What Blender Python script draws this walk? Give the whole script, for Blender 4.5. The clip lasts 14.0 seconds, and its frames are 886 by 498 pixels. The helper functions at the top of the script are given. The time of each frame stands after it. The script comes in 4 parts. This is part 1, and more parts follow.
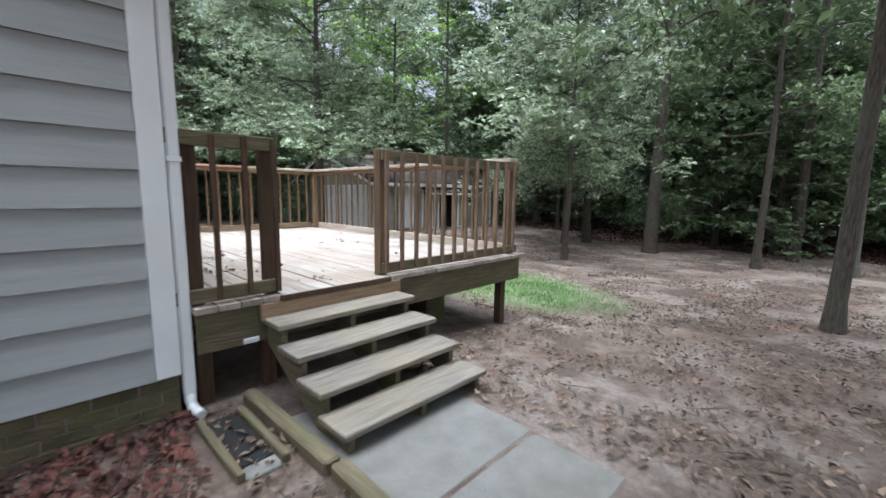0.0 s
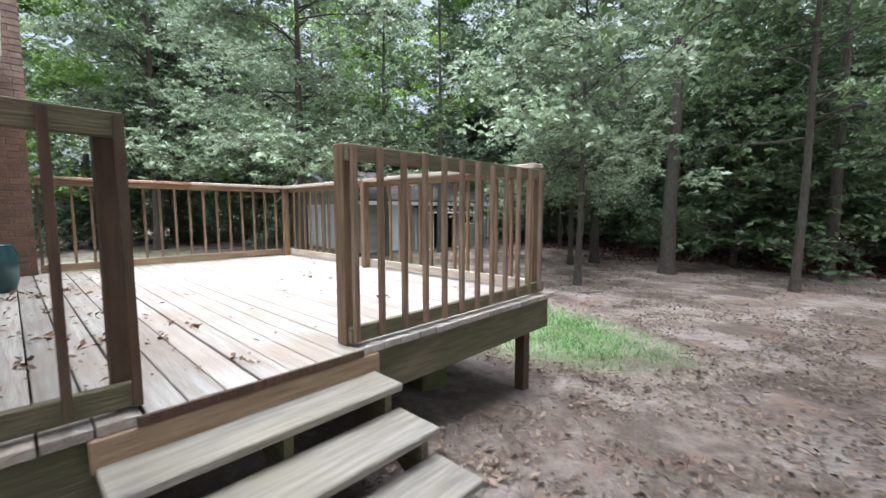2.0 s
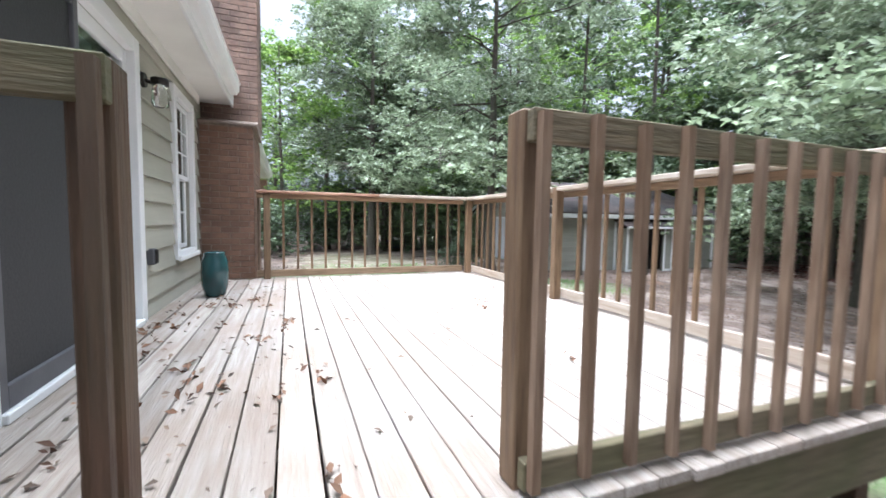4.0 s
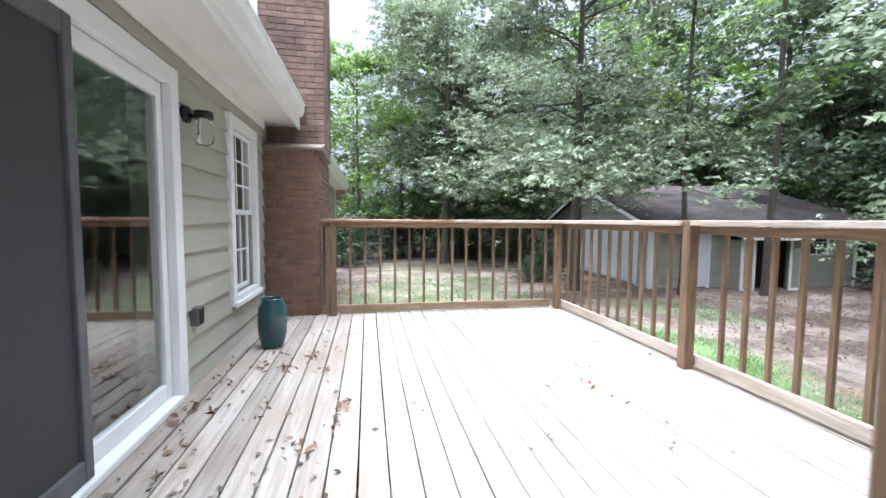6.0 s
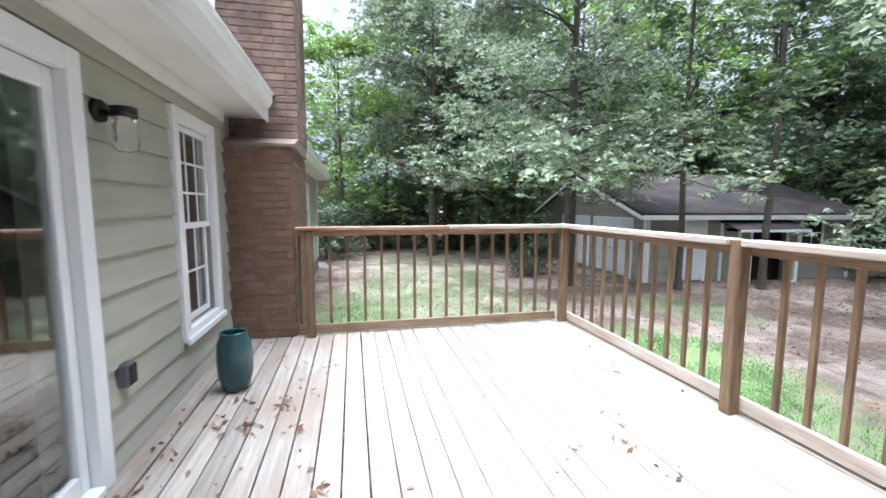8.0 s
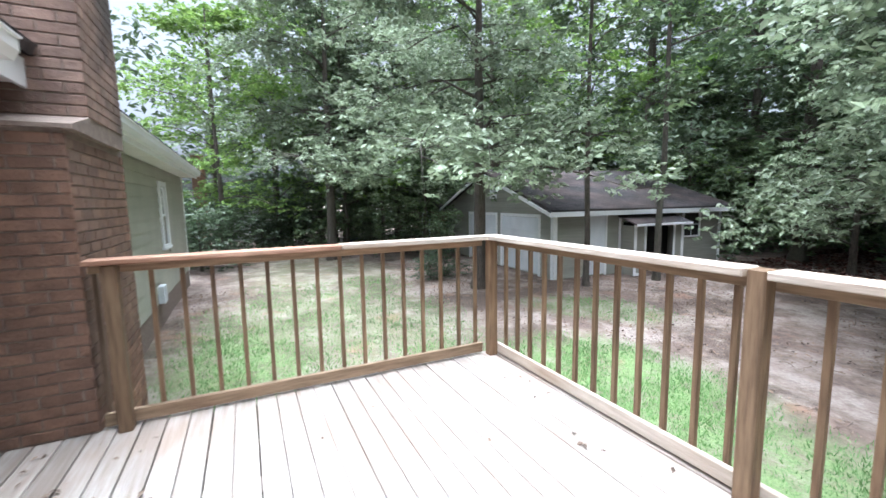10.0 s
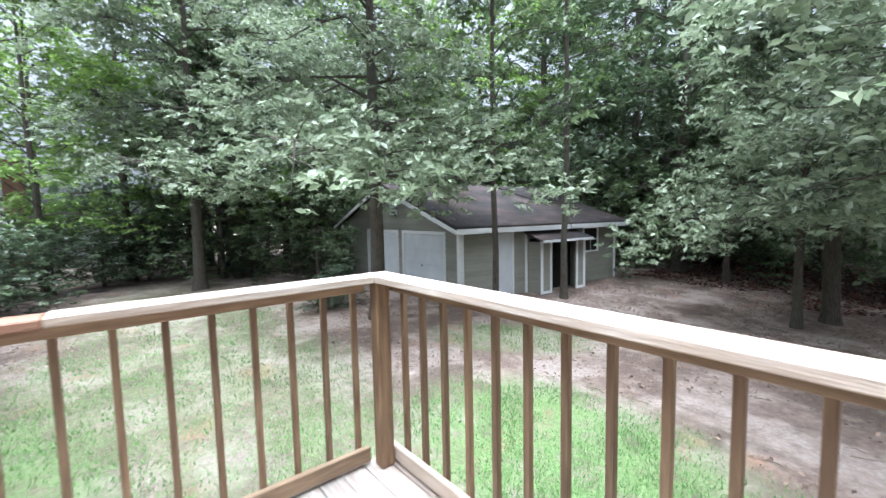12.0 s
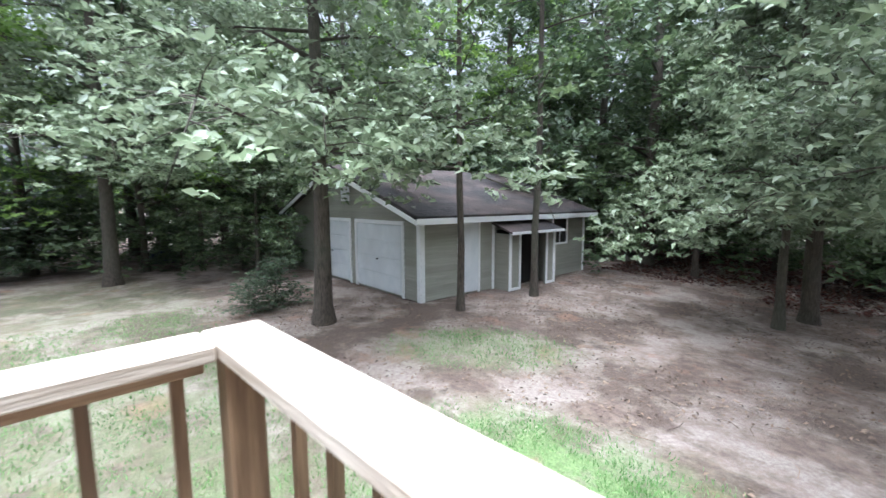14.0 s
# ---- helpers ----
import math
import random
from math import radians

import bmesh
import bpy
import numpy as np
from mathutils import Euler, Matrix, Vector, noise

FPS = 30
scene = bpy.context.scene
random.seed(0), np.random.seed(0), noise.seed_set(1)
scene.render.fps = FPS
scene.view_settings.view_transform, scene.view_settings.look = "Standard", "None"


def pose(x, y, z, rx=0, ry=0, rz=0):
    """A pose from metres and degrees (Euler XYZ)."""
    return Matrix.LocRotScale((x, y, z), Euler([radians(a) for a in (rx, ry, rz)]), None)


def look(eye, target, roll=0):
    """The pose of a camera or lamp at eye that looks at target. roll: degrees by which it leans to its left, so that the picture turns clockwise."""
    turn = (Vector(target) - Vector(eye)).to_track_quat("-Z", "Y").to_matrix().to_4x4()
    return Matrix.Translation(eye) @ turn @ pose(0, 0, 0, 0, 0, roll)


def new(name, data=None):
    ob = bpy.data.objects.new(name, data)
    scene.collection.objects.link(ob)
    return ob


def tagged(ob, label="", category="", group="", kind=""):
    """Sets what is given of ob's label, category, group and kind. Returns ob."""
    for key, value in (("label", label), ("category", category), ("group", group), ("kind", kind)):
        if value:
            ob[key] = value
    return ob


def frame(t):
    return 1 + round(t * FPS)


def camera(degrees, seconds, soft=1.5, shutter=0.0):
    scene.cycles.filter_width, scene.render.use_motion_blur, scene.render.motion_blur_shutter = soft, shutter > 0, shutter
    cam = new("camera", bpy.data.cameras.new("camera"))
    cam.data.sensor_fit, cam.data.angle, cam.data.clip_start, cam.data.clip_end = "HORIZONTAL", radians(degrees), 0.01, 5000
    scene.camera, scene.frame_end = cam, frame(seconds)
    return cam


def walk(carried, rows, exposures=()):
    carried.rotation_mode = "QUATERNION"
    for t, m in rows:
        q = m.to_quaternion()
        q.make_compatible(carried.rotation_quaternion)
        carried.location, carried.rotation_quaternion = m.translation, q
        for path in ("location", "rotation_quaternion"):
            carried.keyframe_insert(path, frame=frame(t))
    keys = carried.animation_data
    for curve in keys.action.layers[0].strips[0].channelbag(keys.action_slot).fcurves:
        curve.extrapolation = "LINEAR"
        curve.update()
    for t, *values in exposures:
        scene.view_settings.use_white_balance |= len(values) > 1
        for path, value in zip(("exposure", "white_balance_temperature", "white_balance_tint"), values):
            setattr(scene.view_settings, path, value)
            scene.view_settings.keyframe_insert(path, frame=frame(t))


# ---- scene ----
cam = camera(94.6, 14.0, shutter=0.5)
METRES, EYE, TILT, LEAN, TURN = 7.6, 1.35, 0.0, 0.0, 44.0
ROWS = [
    (0.0, 0.0, 0.0, 0.0, 0.21, -7.86, -0.78),
    (0.5, -0.0018, 0.0439, 0.0003, -1.57, -7.25, -0.47),
    (1.0, 0.0006, 0.0879, -0.0009, -1.67, -6.81, -0.06),
    (1.5, -0.0013, 0.1294, 0.0007, -1.28, -6.11, -0.04),
    (2.0, -0.0073, 0.1721, 0.0005, -0.73, -5.31, 0.09),
    (2.5, -0.0073, 0.2104, 0.0002, 3.03, -4.55, 0.58),
    (3.0, -0.0097, 0.2437, 0.003, 12.0, -3.67, 0.46),
    (3.5, -0.0203, 0.2767, 0.003, 20.2, -3.62, -0.2),
    (4.0, -0.0333, 0.3054, 0.0062, 25.4, -3.88, -0.9),
    (6.5, -0.1042, 0.4, 0.0585, 36.57, -4.43, -0.14),
    (7.0, -0.1153, 0.4114, 0.0636, 36.95, -5.07, 0.09),
    (9.5, -0.1994, 0.5315, 0.0933, 23.28, -6.92, 0.06),
    (10.0, -0.2154, 0.5728, 0.0925, 20.15, -6.73, 0.96),
    (10.5, -0.2273, 0.6166, 0.0937, 16.76, -6.28, 1.53),
    (11.0, -0.2377, 0.6618, 0.094, 11.32, -5.48, 1.56),
    (11.5, -0.242, 0.7092, 0.0924, 8.17, -4.91, 1.62),
    (12.0, -0.2463, 0.7534, 0.0934, 6.67, -4.78, 1.2),
    (12.5, -0.2515, 0.798, 0.0943, 4.78, -5.21, 0.74),
    (13.0, -0.2524, 0.8426, 0.0929, 4.67, -6.02, 0.73),
    (13.5, -0.2558, 0.8807, 0.0932, 4.11, -6.27, 0.52),
    (14.0, -0.2602, 0.9152, 0.0923, 1.1, -6.55, 0.25),
]
EXPOSURES = [(0.0, 1.52, 5520, 7), (1.5, 1.66, 5520, 7), (3.0, 1.94, 5500, 8), (4.0, 2.1, 5450, 9), (6.5, 2.1, 5420, 9), (9.5, 1.96, 5400, 9), (11.0, 1.98, 5400, 9), (14.0, 2.0, 5400, 9)]
walk(cam, [(t, pose(0, 0, EYE, TILT, LEAN, TURN) @ pose(METRES * x, METRES * y, METRES * z, 90 + pitch, roll, yaw)) for t, x, y, z, yaw, pitch, roll in ROWS],
     exposures=EXPOSURES)

# ---- sky, sun ----
world = bpy.data.worlds.new("world")
scene.world = world
world.use_nodes = True
wn = world.node_tree.nodes
sky = wn.new("ShaderNodeTexSky")
sky.sky_type, sky.sun_disc = "NISHITA", False
sky.sun_elevation, sky.sun_rotation = radians(83), radians(149)
sky.air_density, sky.dust_density, sky.ozone_density = 0.55, 9.0, 0.3
wn["Background"].inputs[1].default_value = 0.125
cloud = wn.new("ShaderNodeHueSaturation")
cloud.inputs["Saturation"].default_value = 0.2
world.node_tree.links.new(sky.outputs[0], cloud.inputs["Color"])
world.node_tree.links.new(cloud.outputs[0], wn["Background"].inputs[0])
sun = new("sun", bpy.data.lights.new("sun", "SUN"))
sun.data.energy, sun.data.angle, sun.data.color = 2.0, radians(65), (1.0, 0.98, 0.95)
sun.matrix_basis = look((0.3, -0.5, 5.0), (0, 0, 0))


# ---- materials ----
def surf(name, a, b, scale=6.0, rough=0.7, bump=0.15, stretch=(1, 1, 1), stain=None, stain_scale=0.8, stain_amount=0.5,
         vary=0.0, island=0.0, metal=0.0, fine=60.0, wood=False, spec=0.4):
    """A worn surface: grain between two colours, a stain at a larger scale, and fine relief."""
    m = bpy.data.materials.new(name)
    m.use_nodes = True
    nt = m.node_tree
    n, l = nt.nodes, nt.links
    p = n["Principled BSDF"]
    tc = n.new("ShaderNodeTexCoord")
    geo = n.new("ShaderNodeNewGeometry")
    mp = n.new("ShaderNodeMapping")
    mp.inputs["Scale"].default_value = stretch
    l.new(geo.outputs["Position"] if not wood else tc.outputs["Object"], mp.inputs[0])
    n1 = n.new("ShaderNodeTexNoise")
    n1.inputs["Scale"].default_value, n1.inputs["Detail"].default_value = scale, 6
    l.new(mp.outputs[0], n1.inputs["Vector"])
    info = n.new("ShaderNodeObjectInfo")
    if wood:
        shift = n.new("ShaderNodeVectorMath")
        shift.operation = "ADD"
        mul = n.new("ShaderNodeMath")
        mul.operation = "MULTIPLY"
        mul.inputs[1].default_value = 37.0
        l.new(info.outputs["Random"], mul.inputs[0])
        l.new(mp.outputs[0], shift.inputs[0])
        l.new(mul.outputs[0], shift.inputs[1])
        l.new(shift.outputs[0], n1.inputs["Vector"])
    r1 = n.new("ShaderNodeValToRGB")
    r1.color_ramp.elements[0].position, r1.color_ramp.elements[1].position = 0.32, 0.68
    r1.color_ramp.elements[0].color, r1.color_ramp.elements[1].color = (*a, 1), (*b, 1)
    l.new(n1.outputs["Fac"], r1.inputs[0])
    col = r1.outputs[0]
    if stain:
        n2 = n.new("ShaderNodeTexNoise")
        n2.inputs["Scale"].default_value, n2.inputs["Detail"].default_value = stain_scale, 5
        l.new(geo.outputs["Position"], n2.inputs["Vector"])
        r2 = n.new("ShaderNodeValToRGB")
        r2.color_ramp.elements[0].position, r2.color_ramp.elements[1].position = 0.42, 0.68
        r2.color_ramp.elements[0].color, r2.color_ramp.elements[1].color = (0, 0, 0, 1), (stain_amount,) * 3 + (1,)
        l.new(n2.outputs["Fac"], r2.inputs[0])
        mx = n.new("ShaderNodeMix")
        mx.data_type = "RGBA"
        l.new(r2.outputs[0], mx.inputs[0])
        l.new(col, mx.inputs[6])
        mx.inputs[7].default_value = (*stain, 1)
        col = mx.outputs[2]
    if vary or island:
        hs = n.new("ShaderNodeHueSaturation")
        mr = n.new("ShaderNodeMapRange")
        k = vary or island
        mr.inputs[3].default_value, mr.inputs[4].default_value = 1 - k, 1 + k
        l.new(info.outputs["Random"] if vary else geo.outputs["Random Per Island"], mr.inputs[0])
        l.new(mr.outputs[0], hs.inputs["Value"])
        l.new(col, hs.inputs["Color"])
        col = hs.outputs[0]
    l.new(col, p.inputs["Base Color"])
    n3 = n.new("ShaderNodeTexNoise")
    n3.inputs["Scale"].default_value, n3.inputs["Detail"].default_value = fine, 3
    l.new(mp.outputs[0], n3.inputs["Vector"])
    bp = n.new("ShaderNodeBump")
    bp.inputs["Strength"].default_value, bp.inputs["Distance"].default_value = bump, 0.02
    l.new(n3.outputs["Fac"], bp.inputs["Height"])
    l.new(bp.outputs[0], p.inputs["Normal"])
    rr = n.new("ShaderNodeMapRange")
    rr.inputs[3].default_value, rr.inputs[4].default_value = max(0.05, rough - 0.1), min(1.0, rough + 0.12)
    l.new(n1.outputs["Fac"], rr.inputs[0])
    l.new(rr.outputs[0], p.inputs["Roughness"])
    p.inputs["Metallic"].default_value = metal
    p.inputs["Specular IOR Level"].default_value = spec
    return m


def leaf_material(name, dark, light, through_light=0.3, rough=0.45):
    m = bpy.data.materials.new(name)
    m.use_nodes = True
    nt = m.node_tree
    n, l = nt.nodes, nt.links
    p = n["Principled BSDF"]
    geo = n.new("ShaderNodeNewGeometry")
    ramp = n.new("ShaderNodeValToRGB")
    ramp.color_ramp.elements[0].color, ramp.color_ramp.elements[1].color = (*dark, 1), (*light, 1)
    l.new(geo.outputs["Random Per Island"], ramp.inputs[0])
    noi = n.new("ShaderNodeTexNoise")
    noi.inputs["Scale"].default_value = 0.35
    l.new(geo.outputs["Position"], noi.inputs["Vector"])
    hs = n.new("ShaderNodeHueSaturation")
    mr = n.new("ShaderNodeMapRange")
    mr.inputs[1].default_value, mr.inputs[2].default_value = 0.3, 0.7
    mr.inputs[3].default_value, mr.inputs[4].default_value = 0.7, 1.3
    l.new(noi.outputs["Fac"], mr.inputs[0])
    l.new(mr.outputs[0], hs.inputs["Value"])
    l.new(ramp.outputs[0], hs.inputs["Color"])
    l.new(hs.outputs[0], p.inputs["Base Color"])
    p.inputs["Roughness"].default_value = rough
    tr = n.new("ShaderNodeBsdfTranslucent")
    l.new(hs.outputs[0], tr.inputs["Color"])
    mix = n.new("ShaderNodeMixShader")
    mix.inputs[0].default_value = through_light
    l.new(p.outputs[0], mix.inputs[1])
    l.new(tr.outputs[0], mix.inputs[2])
    l.new(mix.outputs[0], n["Material Output"].inputs[0])
    return m


def glass_material(name, tint=(0.9, 0.95, 0.93), ior=1.9):
    m = bpy.data.materials.new(name)
    m.use_nodes = True
    p = m.node_tree.nodes["Principled BSDF"]
    p.inputs["Base Color"].default_value = (*tint, 1)
    p.inputs["Transmission Weight"].default_value, p.inputs["Roughness"].default_value, p.inputs["IOR"].default_value = 1.0, 0.02, ior
    return m


SHED_SIDING = surf("shed_siding_paint", (0.27, 0.265, 0.225), (0.33, 0.325, 0.28), 5, 0.65, 0.12, (0.3, 0.3, 6), (0.2, 0.2, 0.165), 1.0, 0.45, vary=0.1, fine=30)
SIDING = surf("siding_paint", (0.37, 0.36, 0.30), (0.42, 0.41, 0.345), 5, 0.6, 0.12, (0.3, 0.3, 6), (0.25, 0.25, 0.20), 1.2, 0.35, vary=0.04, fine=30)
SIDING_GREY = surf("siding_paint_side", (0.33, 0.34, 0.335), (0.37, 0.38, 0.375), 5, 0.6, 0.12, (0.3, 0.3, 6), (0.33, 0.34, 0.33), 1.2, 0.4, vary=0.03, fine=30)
WHITE = surf("white_paint", (0.74, 0.75, 0.76), (0.82, 0.82, 0.82), 4, 0.45, 0.05, (1, 1, 1), (0.62, 0.62, 0.6), 2.0, 0.4)
SOFFIT = surf("soffit_paint", (0.70, 0.69, 0.66), (0.78, 0.77, 0.74), 3, 0.5, 0.04, (1, 1, 1), (0.6, 0.59, 0.55), 1.0, 0.4)
DECK = surf("weathered_deck_board", (0.255, 0.213, 0.178), (0.40, 0.362, 0.325), 4, 0.75, 0.35, (0.7, 9, 9), (0.25, 0.185, 0.14), 1.8, 0.65, vary=0.18, fine=14, wood=True)
RAILWOOD = surf("stained_rail_wood", (0.118, 0.072, 0.04), (0.24, 0.158, 0.09), 5, 0.6, 0.25, (8, 8, 0.8), (0.16, 0.085, 0.045), 1.5, 0.4, vary=0.2, fine=12, wood=True)
RAILFLAT = surf("stained_rail_board", (0.18, 0.12, 0.068), (0.34, 0.24, 0.15), 5, 0.6, 0.25, (0.8, 8, 8), (0.20, 0.11, 0.06), 1.5, 0.4, vary=0.15, fine=12, wood=True)
CAPWOOD = surf("pale_cap_board", (0.39, 0.32, 0.25), (0.57, 0.50, 0.42), 4, 0.6, 0.25, (0.8, 8, 8), (0.30, 0.17, 0.09), 1.3, 0.4, vary=0.1, fine=12, wood=True)
GREYRAIL = surf("greyed_rail_wood", (0.115, 0.074, 0.048), (0.23, 0.162, 0.112), 5, 0.7, 0.3, (8, 8, 0.8), (0.16, 0.09, 0.045), 1.5, 0.5, vary=0.2, fine=12, wood=True)
REDCAP = surf("reddish_cap_board", (0.24, 0.11, 0.06), (0.44, 0.27, 0.18), 4, 0.6, 0.25, (0.8, 8, 8), (0.15, 0.07, 0.04), 1.3, 0.5, fine=12, wood=True)
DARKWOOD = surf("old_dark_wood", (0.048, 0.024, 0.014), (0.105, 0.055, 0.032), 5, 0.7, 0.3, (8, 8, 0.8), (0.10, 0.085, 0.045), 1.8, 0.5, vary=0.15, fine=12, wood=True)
MOSSWOOD = surf("mossy_beam_wood", (0.085, 0.068, 0.04), (0.165, 0.13, 0.08), 5, 0.8, 0.3, (0.8, 8, 8), (0.075, 0.085, 0.03), 2.2, 0.6, fine=12, wood=True)
TREAD = surf("grey_tread_wood", (0.13, 0.112, 0.093), (0.25, 0.223, 0.19), 5, 0.75, 0.35, (8, 0.7, 8), (0.24, 0.20, 0.13), 2.2, 0.5, vary=0.08, fine=12, wood=True)
BRICK = surf("chimney_brick", (0.125, 0.068, 0.043), (0.225, 0.128, 0.082), 9, 0.85, 0.4, (1, 1, 1), (0.16, 0.10, 0.075), 1.0, 0.5, vary=0.2, fine=50)
BRICK_REST = surf("chimney_brick_rest", (0.125, 0.068, 0.043), (0.225, 0.128, 0.082), 9, 0.85, 0.4, (1, 1, 1), (0.13, 0.10, 0.085), 1.0, 0.6, island=0.2, fine=50)
SOOTBRICK = surf("sooty_brick", (0.20, 0.125, 0.095), (0.32, 0.215, 0.165), 9, 0.9, 0.4, (1, 1, 1), (0.05, 0.045, 0.042), 1.3, 0.85, vary=0.2, fine=50)
SOOTBRICK_REST = surf("sooty_brick_rest", (0.20, 0.125, 0.095), (0.32, 0.215, 0.165), 9, 0.9, 0.4, (1, 1, 1), (0.05, 0.045, 0.042), 1.3, 0.85, island=0.2, fine=50)
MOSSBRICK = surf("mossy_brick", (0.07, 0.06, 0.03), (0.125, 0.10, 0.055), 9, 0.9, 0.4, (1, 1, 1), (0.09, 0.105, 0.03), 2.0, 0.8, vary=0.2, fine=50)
MORTAR = surf("mortar", (0.17, 0.125, 0.10), (0.25, 0.20, 0.165), 20, 0.95, 0.4)
CONCRETE = surf("concrete", (0.15, 0.146, 0.132), (0.20, 0.195, 0.18), 7, 0.9, 0.4, (1, 1, 1), (0.12, 0.105, 0.085), 2.2, 0.6, fine=70)
SHINGLE = surf("roof_shingle", (0.022, 0.02, 0.022), (0.055, 0.048, 0.048), 12, 0.95, 0.5, (1, 1, 1), (0.15, 0.105, 0.09), 0.9, 0.45, vary=0.25, fine=80)
BARK = surf("bark", (0.038, 0.030, 0.024), (0.11, 0.09, 0.072), 8, 0.95, 0.9, (6, 6, 1), (0.09, 0.10, 0.07), 1.2, 0.4, fine=10)
# near-black colour, also painted in for the shade inside shed and hut openings
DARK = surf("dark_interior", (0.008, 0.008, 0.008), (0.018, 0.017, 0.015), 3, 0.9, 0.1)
SHEDWHITE = surf("shed_white_paint", (0.60, 0.63, 0.66), (0.70, 0.72, 0.74), 3, 0.6, 0.1, (1, 1, 1), (0.5, 0.5, 0.5), 1.0, 0.5)
METALDARK = surf("dark_bronze_metal", (0.02, 0.018, 0.016), (0.05, 0.045, 0.04), 20, 0.4, 0.05, metal=0.8)
GREYFRAME = surf("grey_screen_frame", (0.09, 0.09, 0.10), (0.13, 0.13, 0.14), 8, 0.5, 0.05)
SCREEN = surf("insect_screen", (0.035, 0.035, 0.037), (0.055, 0.055, 0.057), 90, 0.7, 0.1)
GLAZE = surf("teal_glaze", (0.008, 0.045, 0.055), (0.02, 0.085, 0.09), 6, 0.18, 0.06, (1, 1, 0.3), (0.03, 0.04, 0.035), 5.0, 0.5, spec=0.6)
BLUE = surf("blue_plastic", (0.02, 0.03, 0.07), (0.035, 0.05, 0.10), 5, 0.5, 0.05)
GLASS = glass_material("window_glass")
CLEAR = glass_material("lamp_glass", (0.97, 0.97, 0.97), 1.45)
CURTAIN = surf("inner_blind", (0.30, 0.30, 0.28), (0.40, 0.40, 0.375), 5, 0.9, 0.1, (12, 12, 0.2))
LITTER = surf("leaf_litter", (0.085, 0.055, 0.038), (0.20, 0.145, 0.105), 3, 0.85, 0.1, island=0.65)
MULCH = surf("red_mulch", (0.035, 0.013, 0.010), (0.13, 0.05, 0.036), 3, 0.85, 0.2, island=0.5)
MULCH_DRY = surf("dry_leaf", (0.09, 0.045, 0.026), (0.22, 0.12, 0.07), 3, 0.85, 0.2, island=0.5)
GRASS = leaf_material("grass_blades", (0.10, 0.20, 0.055), (0.20, 0.34, 0.12), 0.35, 0.7)
LEAF_PALE = leaf_material("pale_leaves", (0.13, 0.175, 0.095), (0.33, 0.385, 0.255), 0.45, 0.38)
LEAF_MID = leaf_material("mid_leaves", (0.055, 0.088, 0.038), (0.165, 0.22, 0.10), 0.42, 0.42)
LEAF_BRIGHT = leaf_material("bright_leaves", (0.10, 0.18, 0.035), (0.24, 0.35, 0.085), 0.5, 0.45)
LEAF_DEEP = leaf_material("deep_leaves", (0.042, 0.068, 0.034), (0.115, 0.16, 0.08), 0.4, 0.45)


def y_grain(m):
    """The same wood with its grain along y."""
    c = m.copy()
    s = c.node_tree.nodes["Mapping"].inputs["Scale"].default_value
    s[0], s[1] = s[1], s[0]
    return c


CROSS = {m.name: y_grain(m) for m in (MOSSWOOD, RAILFLAT, CAPWOOD, REDCAP)}


# ---- building helpers ----
def wm(ob):
    return ob.matrix_basis if ob.parent is None else wm(ob.parent) @ ob.matrix_parent_inverse @ ob.matrix_basis


def link_under(ob, parent):
    ob.parent = parent
    ob.matrix_parent_inverse = wm(parent).inverted()
    return ob


def mesh_of(bm, name, material):
    me = bpy.data.meshes.new(name)
    bmesh.ops.recalc_face_normals(bm, faces=bm.faces)
    bm.to_mesh(me)
    bm.free()
    me.materials.append(material)
    return me


def part(name, bm, material, parent, label=""):
    """One mesh, modelled in world coordinates, under a thing or a part."""
    return tagged(link_under(new(name, mesh_of(bm, name, material)), parent), label)


def thing(name, base, label, category, group="", kind="", turn=0):
    ob = new(name)
    ob.empty_display_size = 0.1
    ob.matrix_basis = pose(*base, 0, 0, turn)
    return tagged(ob, label, category, group, kind)


def solo(name, bm, material, label="", category="", group="", kind=""):
    return tagged(new(name, mesh_of(bm, name, material)), label, category, group, kind)


def box(x0, x1, y0, y1, z0, z1, bevel=0.004, m=None, bm=None):
    out = bm or bmesh.new()
    tmp = bmesh.new()
    bmesh.ops.create_cube(tmp, size=1, matrix=Matrix.Translation(((x0 + x1) / 2, (y0 + y1) / 2, (z0 + z1) / 2)) @ Matrix.Diagonal((abs(x1 - x0), abs(y1 - y0), abs(z1 - z0), 1)))
    if bevel:
        bmesh.ops.bevel(tmp, geom=tmp.edges, offset=bevel, segments=1, affect="EDGES")
    if m:
        bmesh.ops.transform(tmp, matrix=m, verts=tmp.verts)
    me = bpy.data.meshes.new("tmp")
    tmp.to_mesh(me)
    tmp.free()
    out.from_mesh(me)
    bpy.data.meshes.remove(me)
    return out


def prism(profile, axis, a, b, m=None, bm=None):
    """A profile of (u, v) pushed along axis from a to b; u, v are the other two axes in order."""
    out = bm or bmesh.new()
    def at(u, v, w):
        p = {"x": (w, u, v), "y": (u, w, v), "z": (u, v, w)}[axis]
        return (m @ Vector(p)) if m else p
    lo = [out.verts.new(at(u, v, a)) for u, v in profile]
    hi = [out.verts.new(at(u, v, b)) for u, v in profile]
    out.faces.new(lo), out.faces.new(hi[::-1])
    for i in range(len(lo)):
        j = (i + 1) % len(lo)
        out.faces.new((lo[i], lo[j], hi[j], hi[i]))
    return out


